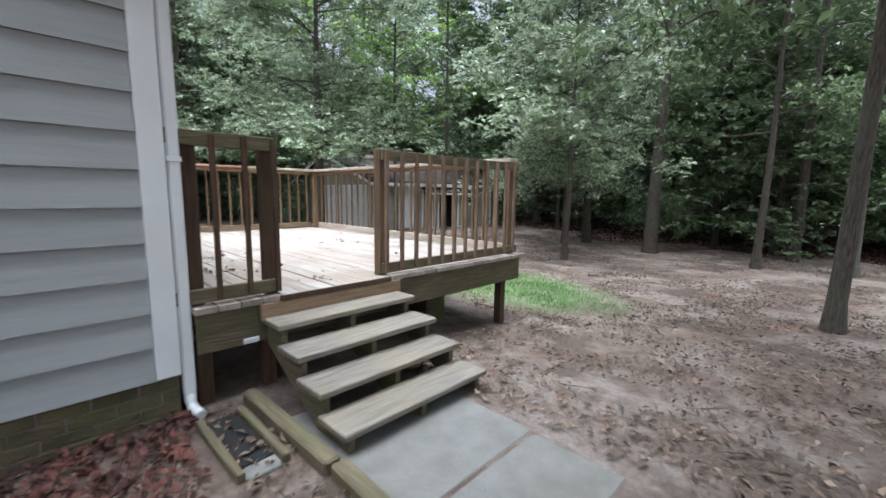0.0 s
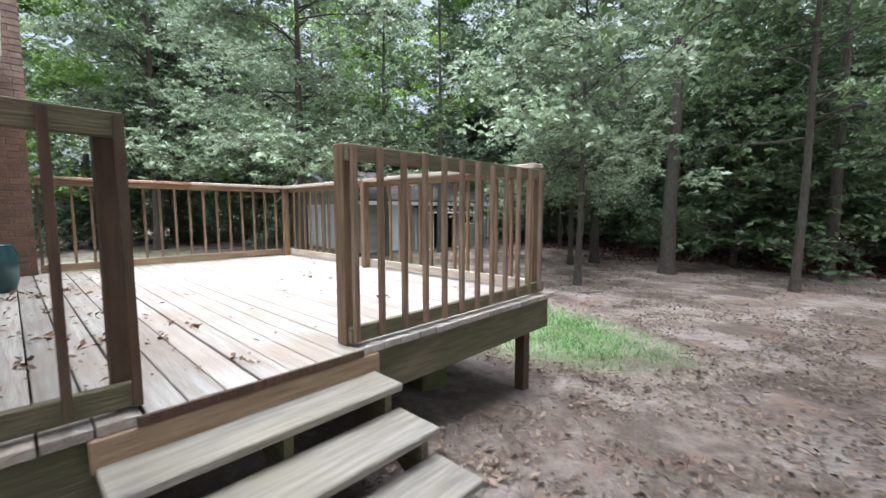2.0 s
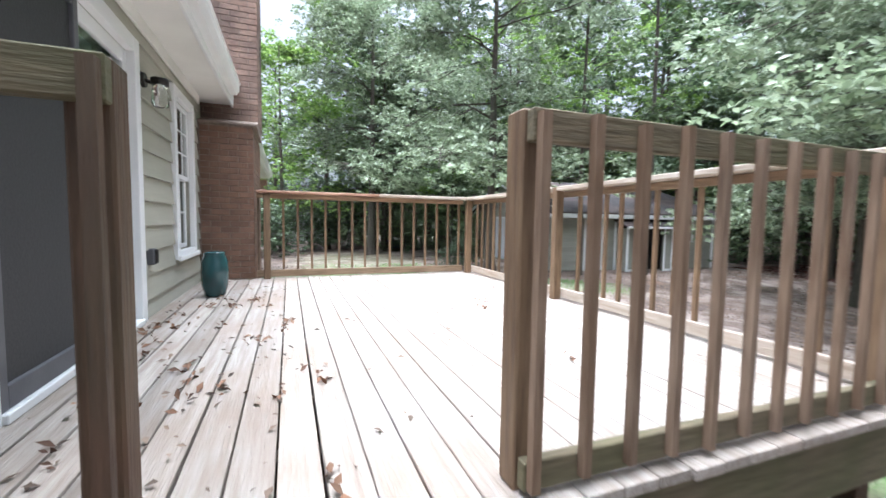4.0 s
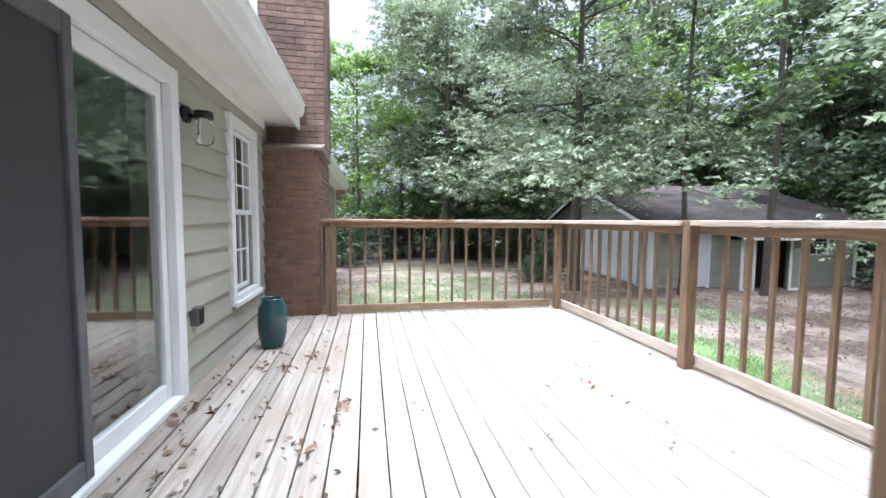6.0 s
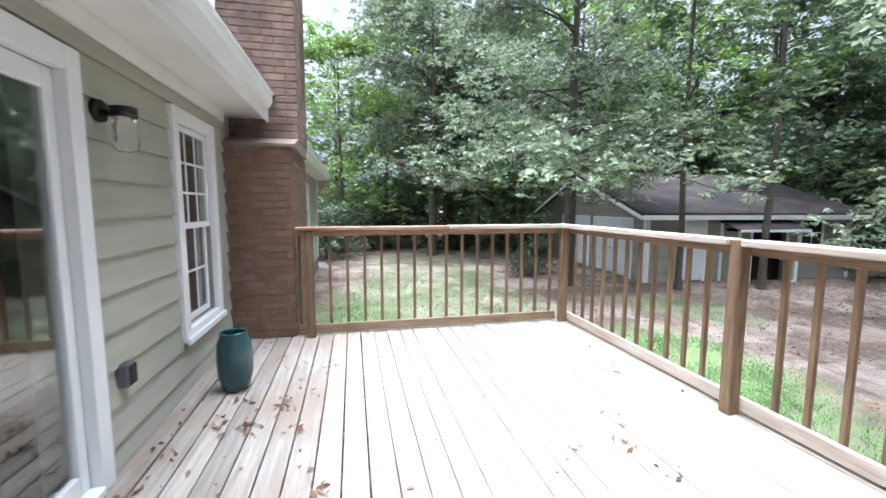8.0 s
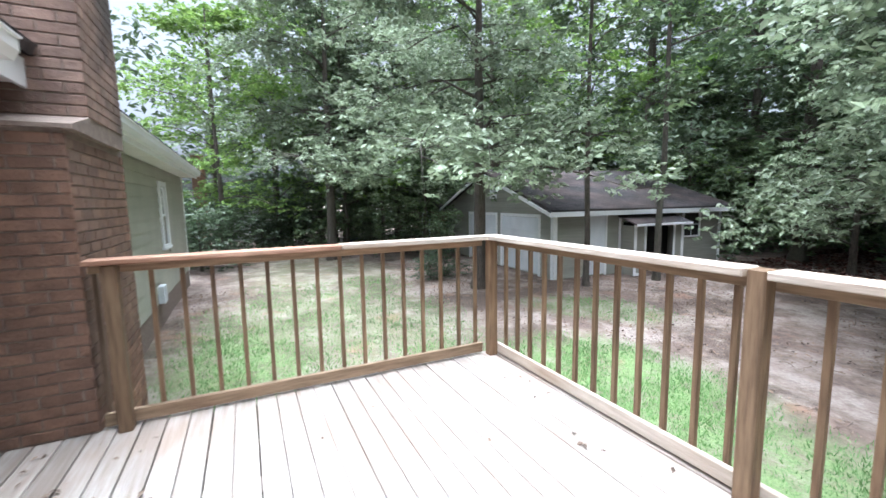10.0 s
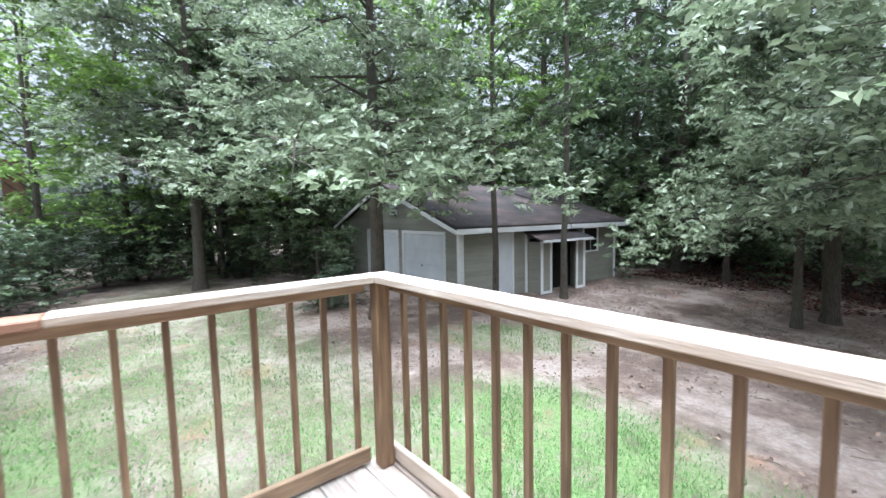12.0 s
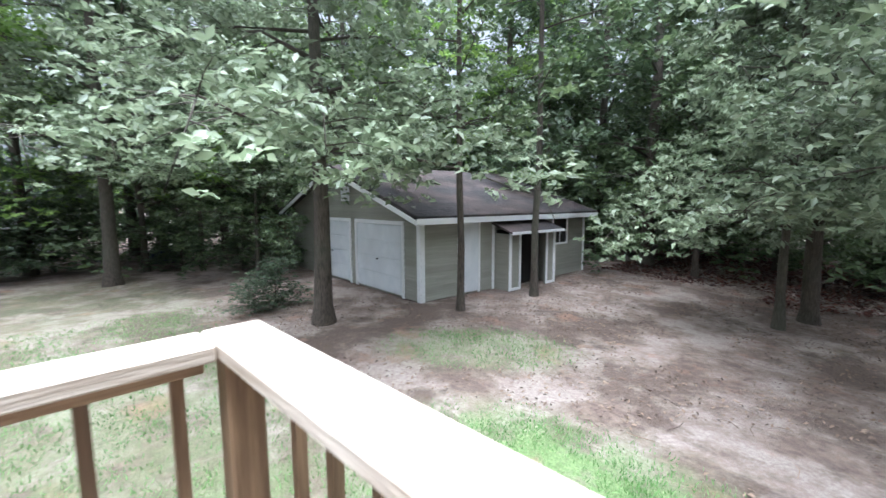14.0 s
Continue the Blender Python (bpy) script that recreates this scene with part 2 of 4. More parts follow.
def lathe(profile, centre, segments=28, bm=None):
    out = bm or bmesh.new()
    rings = []
    for r, z in profile:
        rings.append([out.verts.new((centre[0] + r * math.cos(2 * math.pi * i / segments), centre[1] + r * math.sin(2 * math.pi * i / segments), centre[2] + z)) for i in range(segments)])
    for a, b in zip(rings, rings[1:]):
        for i in range(segments):
            j = (i + 1) % segments
            out.faces.new((a[i], a[j], b[j], b[i]))
    out.faces.new(rings[0][::-1]), out.faces.new(rings[-1])
    for f in out.faces:
        f.smooth = len(f.verts) == 4
    return out


def tube(points, radii, segments=10, bm=None):
    out = bm or bmesh.new()
    rings = []
    pts = [Vector(p) for p in points]
    for i, p in enumerate(pts):
        d = (pts[min(i + 1, len(pts) - 1)] - pts[max(i - 1, 0)]).normalized()
        u = d.orthogonal().normalized() if abs(d.z) < 0.9 else Vector((1, 0, 0)).cross(d).normalized()
        v = d.cross(u)
        rings.append([out.verts.new(p + radii[i] * (math.cos(2 * math.pi * k / segments) * u + math.sin(2 * math.pi * k / segments) * v)) for k in range(segments)])
    for a, b in zip(rings, rings[1:]):
        for i in range(segments):
            j = (i + 1) % segments
            out.faces.new((a[i], a[j], b[j], b[i])).smooth = True
    out.faces.new(rings[0][::-1]), out.faces.new(rings[-1])
    return out


def piece(name, me, parent, m):
    ob = new(name, me)
    link_under(ob, parent)
    ob.matrix_basis = m
    return ob


def smooth_step(a, b, x):
    t = min(1.0, max(0.0, (x - a) / (b - a)))
    return t * t * (3 - 2 * t)


def ground_z(x, y):
    base = -0.16 * max(smooth_step(1.9, 4.0, y), smooth_step(3.0, 5.0, -x))
    far = -0.03 * min(10.0, max(0.0, y - 4.0)) * smooth_step(-11, -6, x)
    return base + far


# ---- ground ----
def ground_material():
    m = bpy.data.materials.new("yard_soil")
    m.use_nodes = True
    n, l = m.node_tree.nodes, m.node_tree.links
    p = n["Principled BSDF"]
    geo = n.new("ShaderNodeNewGeometry")
    def noi(scale, detail=8):
        t = n.new("ShaderNodeTexNoise")
        t.inputs["Scale"].default_value, t.inputs["Detail"].default_value, t.inputs["Roughness"].default_value = scale, detail, 0.68
        l.new(geo.outputs["Position"], t.inputs["Vector"])
        return t.outputs["Fac"]
    def ramp(fac, p0, c0, p1, c1):
        r = n.new("ShaderNodeValToRGB")
        r.color_ramp.elements[0].position, r.color_ramp.elements[1].position = p0, p1
        r.color_ramp.elements[0].color, r.color_ramp.elements[1].color = (*c0, 1), (*c1, 1)
        l.new(fac, r.inputs[0])
        return r.outputs[0]
    def mix(fac, a, b):
        x = n.new("ShaderNodeMix")
        x.data_type = "RGBA"
        l.new(fac, x.inputs[0])
        l.new(a, x.inputs[6])
        l.new(b, x.inputs[7])
        return x.outputs[2]
    soil = ramp(noi(9), 0.3, (0.100, 0.068, 0.052), 0.7, (0.235, 0.172, 0.138))
    pale = ramp(noi(25), 0.3, (0.215, 0.168, 0.138), 0.7, (0.37, 0.315, 0.275))
    straw = ramp(noi(40), 0.3, (0.066, 0.046, 0.035), 0.7, (0.16, 0.115, 0.088))
    c = mix(ramp(noi(1.3), 0.43, (0, 0, 0), 0.58, (1, 1, 1)), soil, pale)
    c = mix(ramp(noi(0.7, 9), 0.49, (0, 0, 0), 0.58, (1, 1, 1)), c, straw)
    clay = ramp(noi(18), 0.3, (0.20, 0.105, 0.07), 0.7, (0.34, 0.20, 0.14))
    c = mix(ramp(noi(1.05, 7), 0.57, (0, 0, 0), 0.68, (0.8, 0.8, 0.8)), c, clay)
    turf = ramp(noi(30), 0.3, (0.10, 0.16, 0.05), 0.7, (0.21, 0.29, 0.115))
    at = n.new("ShaderNodeAttribute")
    at.attribute_name = "turf"
    mul = n.new("ShaderNodeMath")
    mul.operation = "MULTIPLY"
    l.new(at.outputs["Fac"], mul.inputs[0])
    l.new(ramp(noi(3.5), 0.36, (0.25, 0.25, 0.25), 0.55, (1, 1, 1)), mul.inputs[1])
    c = mix(mul.outputs[0], c, turf)
    l.new(c, p.inputs["Base Color"])
    p.inputs["Roughness"].default_value = 0.95
    bp = n.new("ShaderNodeBump")
    bp.inputs["Strength"].default_value, bp.inputs["Distance"].default_value = 1.0, 0.04
    l.new(noi(35), bp.inputs["Height"])
    l.new(bp.outputs[0], p.inputs["Normal"])
    return m


def ellipse(x, y, cx, cy, rx, ry, turn=0.0):
    c, s = math.cos(radians(turn)), math.sin(radians(turn))
    u, v = (x - cx) * c + (y - cy) * s, -(x - cx) * s + (y - cy) * c
    return 1 - smooth_step(0.6, 1.25, math.hypot(u / rx, v / ry))


def turf_at(x, y):
    a = ellipse(x, y, -4.6, 5.7, 2.5, 1.3, -5)
    b = ellipse(x, y, -7.6, 6.0, 1.8, 1.4)
    c = 0.42 * ellipse(x, y, -11.5, 3.2, 3.6, 2.6) + 0.5 * ellipse(x, y, -10.0, 1.7, 1.9, 0.9) + 0.3 * ellipse(x, y, -8.6, 4.6, 1.2, 0.9)
    d = 0.28 * ellipse(x, y, -17, 4.0, 5.0, 2.4)
    e = 0.45 * ellipse(x, y, -10.2, 8.3, 1.5, 0.9, 40)
    return max(a, b, c, d, e)


def build_ground():
    xs = sorted(set([-400, -200, -120, -80, -60] + [-45 + i * 1.5 for i in range(14)] + [-24 + i * 0.3 for i in range(95)] + [6 + i * 2.0 for i in range(12)] + [40, 60, 100, 200, 400]))
    ys = sorted(set([-400, -200, -100, -60, -40, -25, -15, -10, -6] + [-3 + i * 0.3 for i in range(78)] + [22 + i * 2.0 for i in range(12)] + [60, 90, 140, 250, 400]))
    verts, faces, turf = [], [], []
    for y in ys:
        for x in xs:
            v = Vector((x * 0.8, y * 0.8, 0))
            near = abs(x + 1.6) < 1.6 and 0.4 < y < 2.4
            verts.append((x, y, ground_z(x, y) + (0.0 if near else 0.045 * noise.noise(v) + 0.018 * noise.noise(v * 4))))
            turf.append(turf_at(x, y))
    w = len(xs)
    for j in range(len(ys) - 1):
        for i in range(w - 1):
            faces.append((j * w + i, j * w + i + 1, (j + 1) * w + i + 1, (j + 1) * w + i))
    me = bpy.data.meshes.new("ground")
    me.from_pydata(verts, [], faces)
    me.polygons.foreach_set("use_smooth", [True] * len(faces))
    at = me.attributes.new("turf", "FLOAT", "POINT")
    at.data.foreach_set("value", turf)
    me.materials.append(ground_material())
    tagged(new("ground", me), "bare brown yard soil with leaf litter and thin grass patches", "ground", kind="structure")


build_ground()

# ---- the deck ----
DECK_Z = 0.65
X_FRONT, X_BACK, Y_WALL, Y_SIDE = -2.66, -7.36, 0.5, 4.05


def build_deck():
    d = thing("deck", (-5.0, 2.3, ground_z(-5, 2.3)), "raised weathered wooden deck with mossy rim beams", "deck", kind="structure")
    part("rim_beam", box(X_FRONT - 0.05, X_FRONT - 0.01, 0.665, 4.05, 0.36, 0.608), CROSS[MOSSWOOD.name], d, "moss-green front rim beam")
    part("rim_beam", box(X_BACK, X_FRONT - 0.054, 4.0, 4.04, 0.36, 0.608), MOSSWOOD, d)
    part("rim_beam", box(X_BACK + 0.01, X_BACK + 0.05, 0.56, 3.996, 0.36, 0.608), MOSSWOOD, d)
    for i in range(9):
        x = -3.2 - i * 0.45
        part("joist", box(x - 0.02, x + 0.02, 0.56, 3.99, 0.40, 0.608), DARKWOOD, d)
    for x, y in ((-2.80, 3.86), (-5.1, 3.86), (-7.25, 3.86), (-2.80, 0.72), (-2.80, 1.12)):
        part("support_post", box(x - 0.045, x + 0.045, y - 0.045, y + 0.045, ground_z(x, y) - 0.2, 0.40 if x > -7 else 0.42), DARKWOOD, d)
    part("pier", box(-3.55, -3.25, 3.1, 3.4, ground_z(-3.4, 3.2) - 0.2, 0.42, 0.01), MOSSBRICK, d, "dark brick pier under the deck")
    part("step_riser", box(X_FRONT - 0.006, X_FRONT + 0.03, 1.03, 2.2, 0.50, 0.612), CROSS[RAILFLAT.name], d, "brown board behind the top step")
    # added dark strip: shadow band and damp board ends put in as colour
    part("edge_strip", box(X_FRONT + 0.018, X_FRONT + 0.034, 1.16, 2.10, 0.614, 0.652, 0.003), DARKWOOD, d, "dark strip standing in for the shadowed, damp board ends above the steps")
    part("joist_tag", box(X_FRONT - 0.009, X_FRONT + 0.004, 0.92, 1.02, 0.365, 0.40, 0.003), WHITE, d, "small white plate on the beam")
    n = 27
    w = 0.1333
    half = (X_FRONT - X_BACK + 0.03) / 2
    shapes = [mesh_of(box(-half, half, -w / 2 + g, w / 2 - g, -0.038, 0, 0.003), "deck_board", DECK) for g in (0.0045, 0.003, 0.0024)]
    first = mesh_of(box(X_BACK, -2.80, 0.517, 0.517 + w - 0.01, DECK_Z - 0.038, DECK_Z, 0.003), "deck_board", DECK)
    piece("deck_board", first, d, pose(0, 0, 0))
    for i in range(1, n):
        piece("deck_board", shapes[0 if i < 9 and i % 3 else 1 if i < 13 else 2], d, pose((X_FRONT + X_BACK) / 2 + random.uniform(-0.008, 0.008), 0.517 + (i + 0.5) * w, DECK_Z + random.uniform(-0.002, 0.002), random.uniform(-0.3, 0.3), 0, random.uniform(-0.05, 0.05)))


build_deck()


def railing(label, p, q, posts, n, cap=True, out=1, top=1.745, ends=(0.0, 0.0), low=0.0, group="deck railings", wood=None, first=0.1, step=0.173, joint=None):
    """A straight run of railing from p to q; out: the side of the balusters."""
    wood = wood or RAILWOOD
    a, b = Vector((*p, 0)), Vector((*q, 0))
    d = (b - a).normalized()
    turn = math.degrees(math.atan2(d.y, d.x))
    length = (b - a).length
    m = pose(a.x, a.y, 0, 0, 0, turn)
    r = thing("deck_railing", (a.x, a.y, DECK_Z), label, "railing", group, turn=turn)
    for k, s in enumerate(posts):
        hgt = top - (0.003 if cap is False else 0.0) + (0.0 if 0 < s < length else -0.042 if cap else 0.0)
        part("post", box(s - 0.038, s + 0.038, -0.042, 0.042, DECK_Z - low, hgt, 0.006, m), wood if wood is DARKWOOD else RAILWOOD, r)
    o = out
    grain = (lambda w: CROSS[w.name]) if abs(d.y) > 0.5 else (lambda w: w)
    y0, y1 = sorted((-o * 0.0 + o * 0.047, o * 0.047 + o * 0.036))
    zt = top - 0.042 if cap else top - 0.01
    part("top_rail", box(-ends[0], length + ends[1], y0, y1, zt - (0.055 if cap else 0.085), zt, 0.004, m), grain(RAILFLAT if cap else MOSSWOOD), r)
    part("bottom_rail", box(-ends[0], length + ends[1], y0, y1, DECK_Z + 0.02, DECK_Z + 0.105, 0.004, m), grain((RAILFLAT if joint else CAPWOOD) if cap else MOSSWOOD), r)
    if cap:
        cuts = sorted([0.0] + [s for s in posts if 0 < s < length] + [length] + ([joint] if joint else []))
        for s0, s1 in zip(cuts, cuts[1:]):
            old = joint is not None and s0 >= joint - 0.001
            e0 = -ends[0] if s0 == 0 else s0 + (0.047 if s0 != joint else 0.002)
            e1 = length + ends[1] if s1 == length else s1 - (0.047 if s1 != joint else 0.002)
            yy = sorted((-o * 0.06, o * 0.08))
            part("cap_board", box(e0, e1, yy[0], yy[1], top - 0.038, top - (0.004 if old else 0.0), 0.005, m), grain(REDCAP if old else CAPWOOD), r, "older reddish cap board" if old else "pale worn cap board")
    yb = sorted((o * 0.083, o * 0.111))
    for i in range(n):
        s = first + step * i
        if cap and any(abs(s - v) < 0.055 for v in posts):
            continue
        zb0, zb1 = DECK_Z + 0.035 + random.uniform(-0.01, 0.01), zt - 0.004 if cap else zt - 0.012 + random.uniform(-0.008, 0.008)
        prof = [(s - 0.0135, yb[0]), (s + 0.0135, yb[0]), (s + 0.0135, yb[1]), (s - 0.0135, yb[1])]
        bm = prism(prof, "z", zb0, zb1, m)
        part("baluster", bm, wood, r)
    return r


railing("brown wooden railing along the yard side of the deck", (-2.78, 3.95), (-7.27, 3.95), (0.0, 2.372, 4.49), 26, True, out=-1, ends=(0.05, 0.08), first=0.10, step=0.172)
back_rail = railing("brown wooden railing across the back end of the deck", (-7.27, 3.945), (-7.27, 1.24), (2.705,), 15, True, out=-1, ends=(-0.059, 0.12), first=0.11, step=0.172, joint=1.32)
part("baluster", box(-7.385, -7.357, 1.125, 1.152, DECK_Z + 0.035, 1.70, 0.002), GREYRAIL, back_rail)
railing("open-topped wooden railing panel beside the steps with balusters outside", (-2.78, 2.105), (-2.78, 3.90), (0.0,), 12, False, out=-1, top=1.70, ends=(0.03, 0.12), wood=GREYRAIL, first=-0.008, step=0.1655)
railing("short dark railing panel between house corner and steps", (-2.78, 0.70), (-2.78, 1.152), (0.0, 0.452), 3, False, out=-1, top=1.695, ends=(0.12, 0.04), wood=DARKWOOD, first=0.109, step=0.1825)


# ---- the steps ----
def build_steps():
    s = thing("steps", (-2.1, 1.6, 0), "open wooden steps with four weathered grey treads", "steps", kind="structure")
    for i in range(4):
        xf, z = -1.66 - 0.25 * i, 0.13 * (i + 1)
        part("tread", box(xf - 0.28, xf, 1.03 + 0.004 * i, 2.17, z - 0.038, z, 0.006), TREAD, s)
    for y in (1.09, 1.60, 2.10):
        prof = []
        for i in range(4):
            xf, z = -1.69 - 0.25 * i, 0.13 * (i + 1) - 0.04
            prof += [(xf, z - 0.13 if i else -0.03), (xf, z)]
        prof += [(-2.655, 0.48), (-2.655, 0.34), (-1.95, -0.03)]
        part("stringer", prism(prof, "y", y - 0.019, y + 0.019), MOSSWOOD, s)


build_steps()


def build_path():
    for x0, x1 in ((-2.25, -1.14), (-1.13, -0.60)):
        bm = box(x0, x1, 0.98 if x0 < -2 else 0.92, 1.95 if x0 < -2 else 1.92, -0.10, 0.004, 0.012)
        solo("paving_slab", bm, CONCRETE, "grey broom-finished concrete slab at the foot of the steps", "paving", "path slabs", "structure")
    for x0, x1, y, turn in ((-2.62, -1.62, 1.02, 0.6), (-1.60, -1.18, 1.035, -2)):
        bm = box(-(x1 - x0) / 2, (x1 - x0) / 2, -0.045, 0.045, -0.06, 0.06, 0.012, pose((x0 + x1) / 2, y - 0.09, 0.02, 0, 0, turn))
        solo("landscape_timber", bm, MOSSWOOD, "mossy landscape timber edging the path", "timber", "edging timbers")
    t = thing("drain_trough", (-2.15, 0.7, 0), "dark drain trough with grey wooden side boards under the downspout", "drain")
    part("side_board", box(-2.50, -1.86, 0.58, 0.62, -0.05, 0.05, 0.006), MOSSWOOD, t)
    part("side_board", box(-2.50, -1.86, 0.80, 0.84, -0.05, 0.05, 0.006), MOSSWOOD, t)
    part("liner", box(-2.50, -1.95, 0.622, 0.798, -0.05, 0.015, 0.004), DARK, t)
    part("end_stone", box(-1.948, -1.84, 0.622, 0.798, -0.05, 0.018, 0.008), CONCRETE, t)


build_path()


# ---- the house ----
def siding(parent, length_axis, a, b, z0, z1, face, lap, material, holes=(), out=1):
    """Lapped boards from a to b along an axis, on a wall face; holes: (a, b, z0, z1)."""
    cache = {}
    z = z0
    while z < z1 - 0.02:
        top = min(z + lap, z1)
        spans = [(a, b)]
        for h0, h1, hz0, hz1 in holes:
            if top > hz0 + 0.02 and z < hz1 - 0.02:
                spans = [s for lo, hi in spans for s in ((lo, min(hi, h0)), (max(lo, h1), hi)) if s[1] - s[0] > 0.02]
        for lo, hi in spans:
            ln, ht = round(hi - lo, 4), round(top - z, 4)
            if (ln, ht) not in cache:
                prof = [(0, 0.004), (0.020 * out, 0), (0.030 * out, 0), (0.008 * out, ht), (0, ht)]
                cache[ln, ht] = mesh_of(prism(prof, "x", -ln / 2, ln / 2) if length_axis == "x" else prism(prof, "y", -ln / 2, ln / 2), "siding_board", material)
            c = (lo + hi) / 2
            piece("siding_board", cache[ln, ht], parent, pose(c, face, z) if length_axis == "x" else pose(face, c, z))
        z = top


def bricks(parent, axis, a, b, z0, z1, face, out, material, rest=None, limit=300, mortar=0.006):
    """Running-bond bricks on a wall face, proud of the mortar behind them."""
    bl, bh = 0.205, 0.07
    cache, made = {}, 0
    extra = bmesh.new()
    z, row = z0, 0
    while z + bh <= z1 + 0.01:
        s = a - (0.1025 if row % 2 else 0)
        while s < b - 0.02:
            lo, hi = max(s, a), min(s + bl, b)
            if hi - lo > 0.03:
                ln = round(hi - lo - 0.011, 3)
                dd = random.uniform(-0.0015, 0.0015)
                c = (lo + hi) / 2
                if made < limit:
                    if ln not in cache:
                        bx = (-ln / 2, ln / 2, -0.02, 0.008) if axis == "x" else (-0.02, 0.008, -ln / 2, ln / 2)
                        cache[ln] = mesh_of(box(*bx, 0.005, bh - 0.005, 0.003), "brick", material)
                    turn = 0 if out > 0 else 180
                    piece("brick", cache[ln], parent, pose(c, face + dd, z, 0, 0, turn) if axis == "x" else pose(face + dd, c, z, 0, 0, turn))
                    made += 1
                else:
                    o0, o1 = sorted((face - out * 0.02, face + out * (0.008 + dd)))
                    if axis == "x":
                        box(lo + 0.005, hi - 0.005, o0, o1, z + 0.005, z + bh - 0.005, 0, bm=extra)
                    else:
                        box(o0, o1, lo + 0.005, hi - 0.005, z + 0.005, z + bh - 0.005, 0, bm=extra)
            s += bl
        z += bh
        row += 1
    if extra.verts:
        tagged(part("brickwork", extra, rest or material, parent), kind="stuff")
    else:
        extra.free()


DOOR = (-5.16, -3.62, 0.66, 2.50)
WIN = (-6.92, -6.235, 1.07, 2.52)
WING_WIN = (-14.55, -13.85, 1.25, 2.45)
X_CORNER, X_END, Z_SOFFIT = -2.70, -17.4, 2.80


def wall_with_holes(x0, x1, y0, y1, z0, z1, holes):
    """A solid wall along x with openings that go through it."""
    bm = bmesh.new()
    cuts = sorted(holes)
    x = x0
    for h0, h1, hz0, hz1 in cuts:
        box(x, h0, y0, y1, z0, z1, 0, bm=bm)
        box(h0, h1, y0, y1, z0, hz0, 0, bm=bm)
        box(h0, h1, y0, y1, hz1, z1, 0, bm=bm)
        x = h1
    box(x, x1, y0, y1, z0, z1, 0, bm=bm)
    return bm


def build_house():
    holes = (DOOR, WIN, WING_WIN)
    wy = thing("wall_north", (-8, 0.3, 0), "house wall with lapped grey-green painted siding over the deck", "wall", kind="structure")
    part("wall_core", wall_with_holes(X_END, X_CORNER - 0.16, 0.30, 0.49, -0.3, 2.95, holes), SIDING, wy)
    ext = tuple((a - 0.08, b + 0.08, c - 0.09, d + 0.09) for a, b, c, d in holes)
    siding(wy, "x", -7.3, X_CORNER - 0.02, 0.60, 2.80, 0.492, 0.183, SIDING, ext)
    siding(wy, "x", X_END, -8.6, 0.30, 2.80, 0.492, 0.19, SIDING, ext)
    wx = thing("wall_east", (X_CORNER, -3, 0), "house gable wall with wide lapped grey siding", "wall", kind="structure")
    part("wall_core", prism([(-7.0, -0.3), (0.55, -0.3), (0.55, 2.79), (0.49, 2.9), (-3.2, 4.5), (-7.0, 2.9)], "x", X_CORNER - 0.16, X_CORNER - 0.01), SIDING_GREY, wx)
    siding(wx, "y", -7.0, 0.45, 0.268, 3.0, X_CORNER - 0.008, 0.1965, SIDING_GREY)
    fx = thing("foundation_east", (X_CORNER, -3, -0.2), "low mossy green brick foundation under the siding", "foundation", kind="structure")
    part("mortar_bed", box(X_CORNER - 0.008, X_CORNER, -7.0, 0.562, -0.3, 0.262, 0), MORTAR, fx)
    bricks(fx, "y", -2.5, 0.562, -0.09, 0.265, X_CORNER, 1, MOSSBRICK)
    # unseen face added in dark brick colour to deepen the under-deck shade
    fd = thing("foundation_deck", (-5, 0.5, -0.2), "unseen house foundation face under the deck, dark to deepen the shade there", "foundation", kind="structure")
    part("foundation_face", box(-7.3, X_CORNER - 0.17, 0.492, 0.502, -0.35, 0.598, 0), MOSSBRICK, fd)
    fw = thing("foundation_wing", (-13, 0.5, -0.2), "pale tan foundation of the house wing", "foundation", kind="structure")
    part("foundation_face", box(X_END, -8.6, 0.492, 0.50, -0.35, 0.298, 0), MORTAR, fw)
    for nm, bx in (("wall_south", (X_END, X_CORNER - 0.16, -7.0, -6.85, -0.3, 2.95)), ("wall_west", (X_END - 0.15, X_END, -7.0, 0.49, -0.3, 2.95)), ("floor", (X_END, X_CORNER - 0.16, -6.85, 0.3, 0.45, 0.55)), ("ceiling", (X_END, X_CORNER - 0.16, -6.85, 0.3, 2.7, 2.78))):
        solo(nm, box(*bx, 0), SOFFIT if nm != "floor" else DARKWOOD, "plain painted " + nm.split("_")[0] + " that closes the house", nm.split("_")[0], kind="structure")
    t = thing("corner_trim", (X_CORNER, 0.5, 0.3), "white painted corner boards", "trim", kind="structure")
    part("corner_board", box(X_CORNER - 0.10, X_CORNER + 0.022, 0.452, 0.575, 0.27, 2.79), WHITE, t)
    t2 = thing("corner_trim", (X_END, 0.5, 0.3), "white painted corner boards", "trim", kind="structure")
    part("corner_board", box(X_END - 0.02, X_END + 0.1, 0.492, 0.524, 0.25, 2.79), WHITE, t2)
    # roof
    r = thing("roof", (-9, -3, 2.9), "shingle roof with white soffit and fascia boards", "roof", kind="structure")
    part("soffit", box(X_END - 0.2, X_CORNER + 0.2, 0.47, 0.85, Z_SOFFIT, Z_SOFFIT + 0.02, 0), SOFFIT, r, "white painted soffit under the eave")
    part("fascia", box(X_END - 0.2, X_CORNER + 0.2, 0.835, 0.86, Z_SOFFIT - 0.03, Z_SOFFIT + 0.15), WHITE, r)
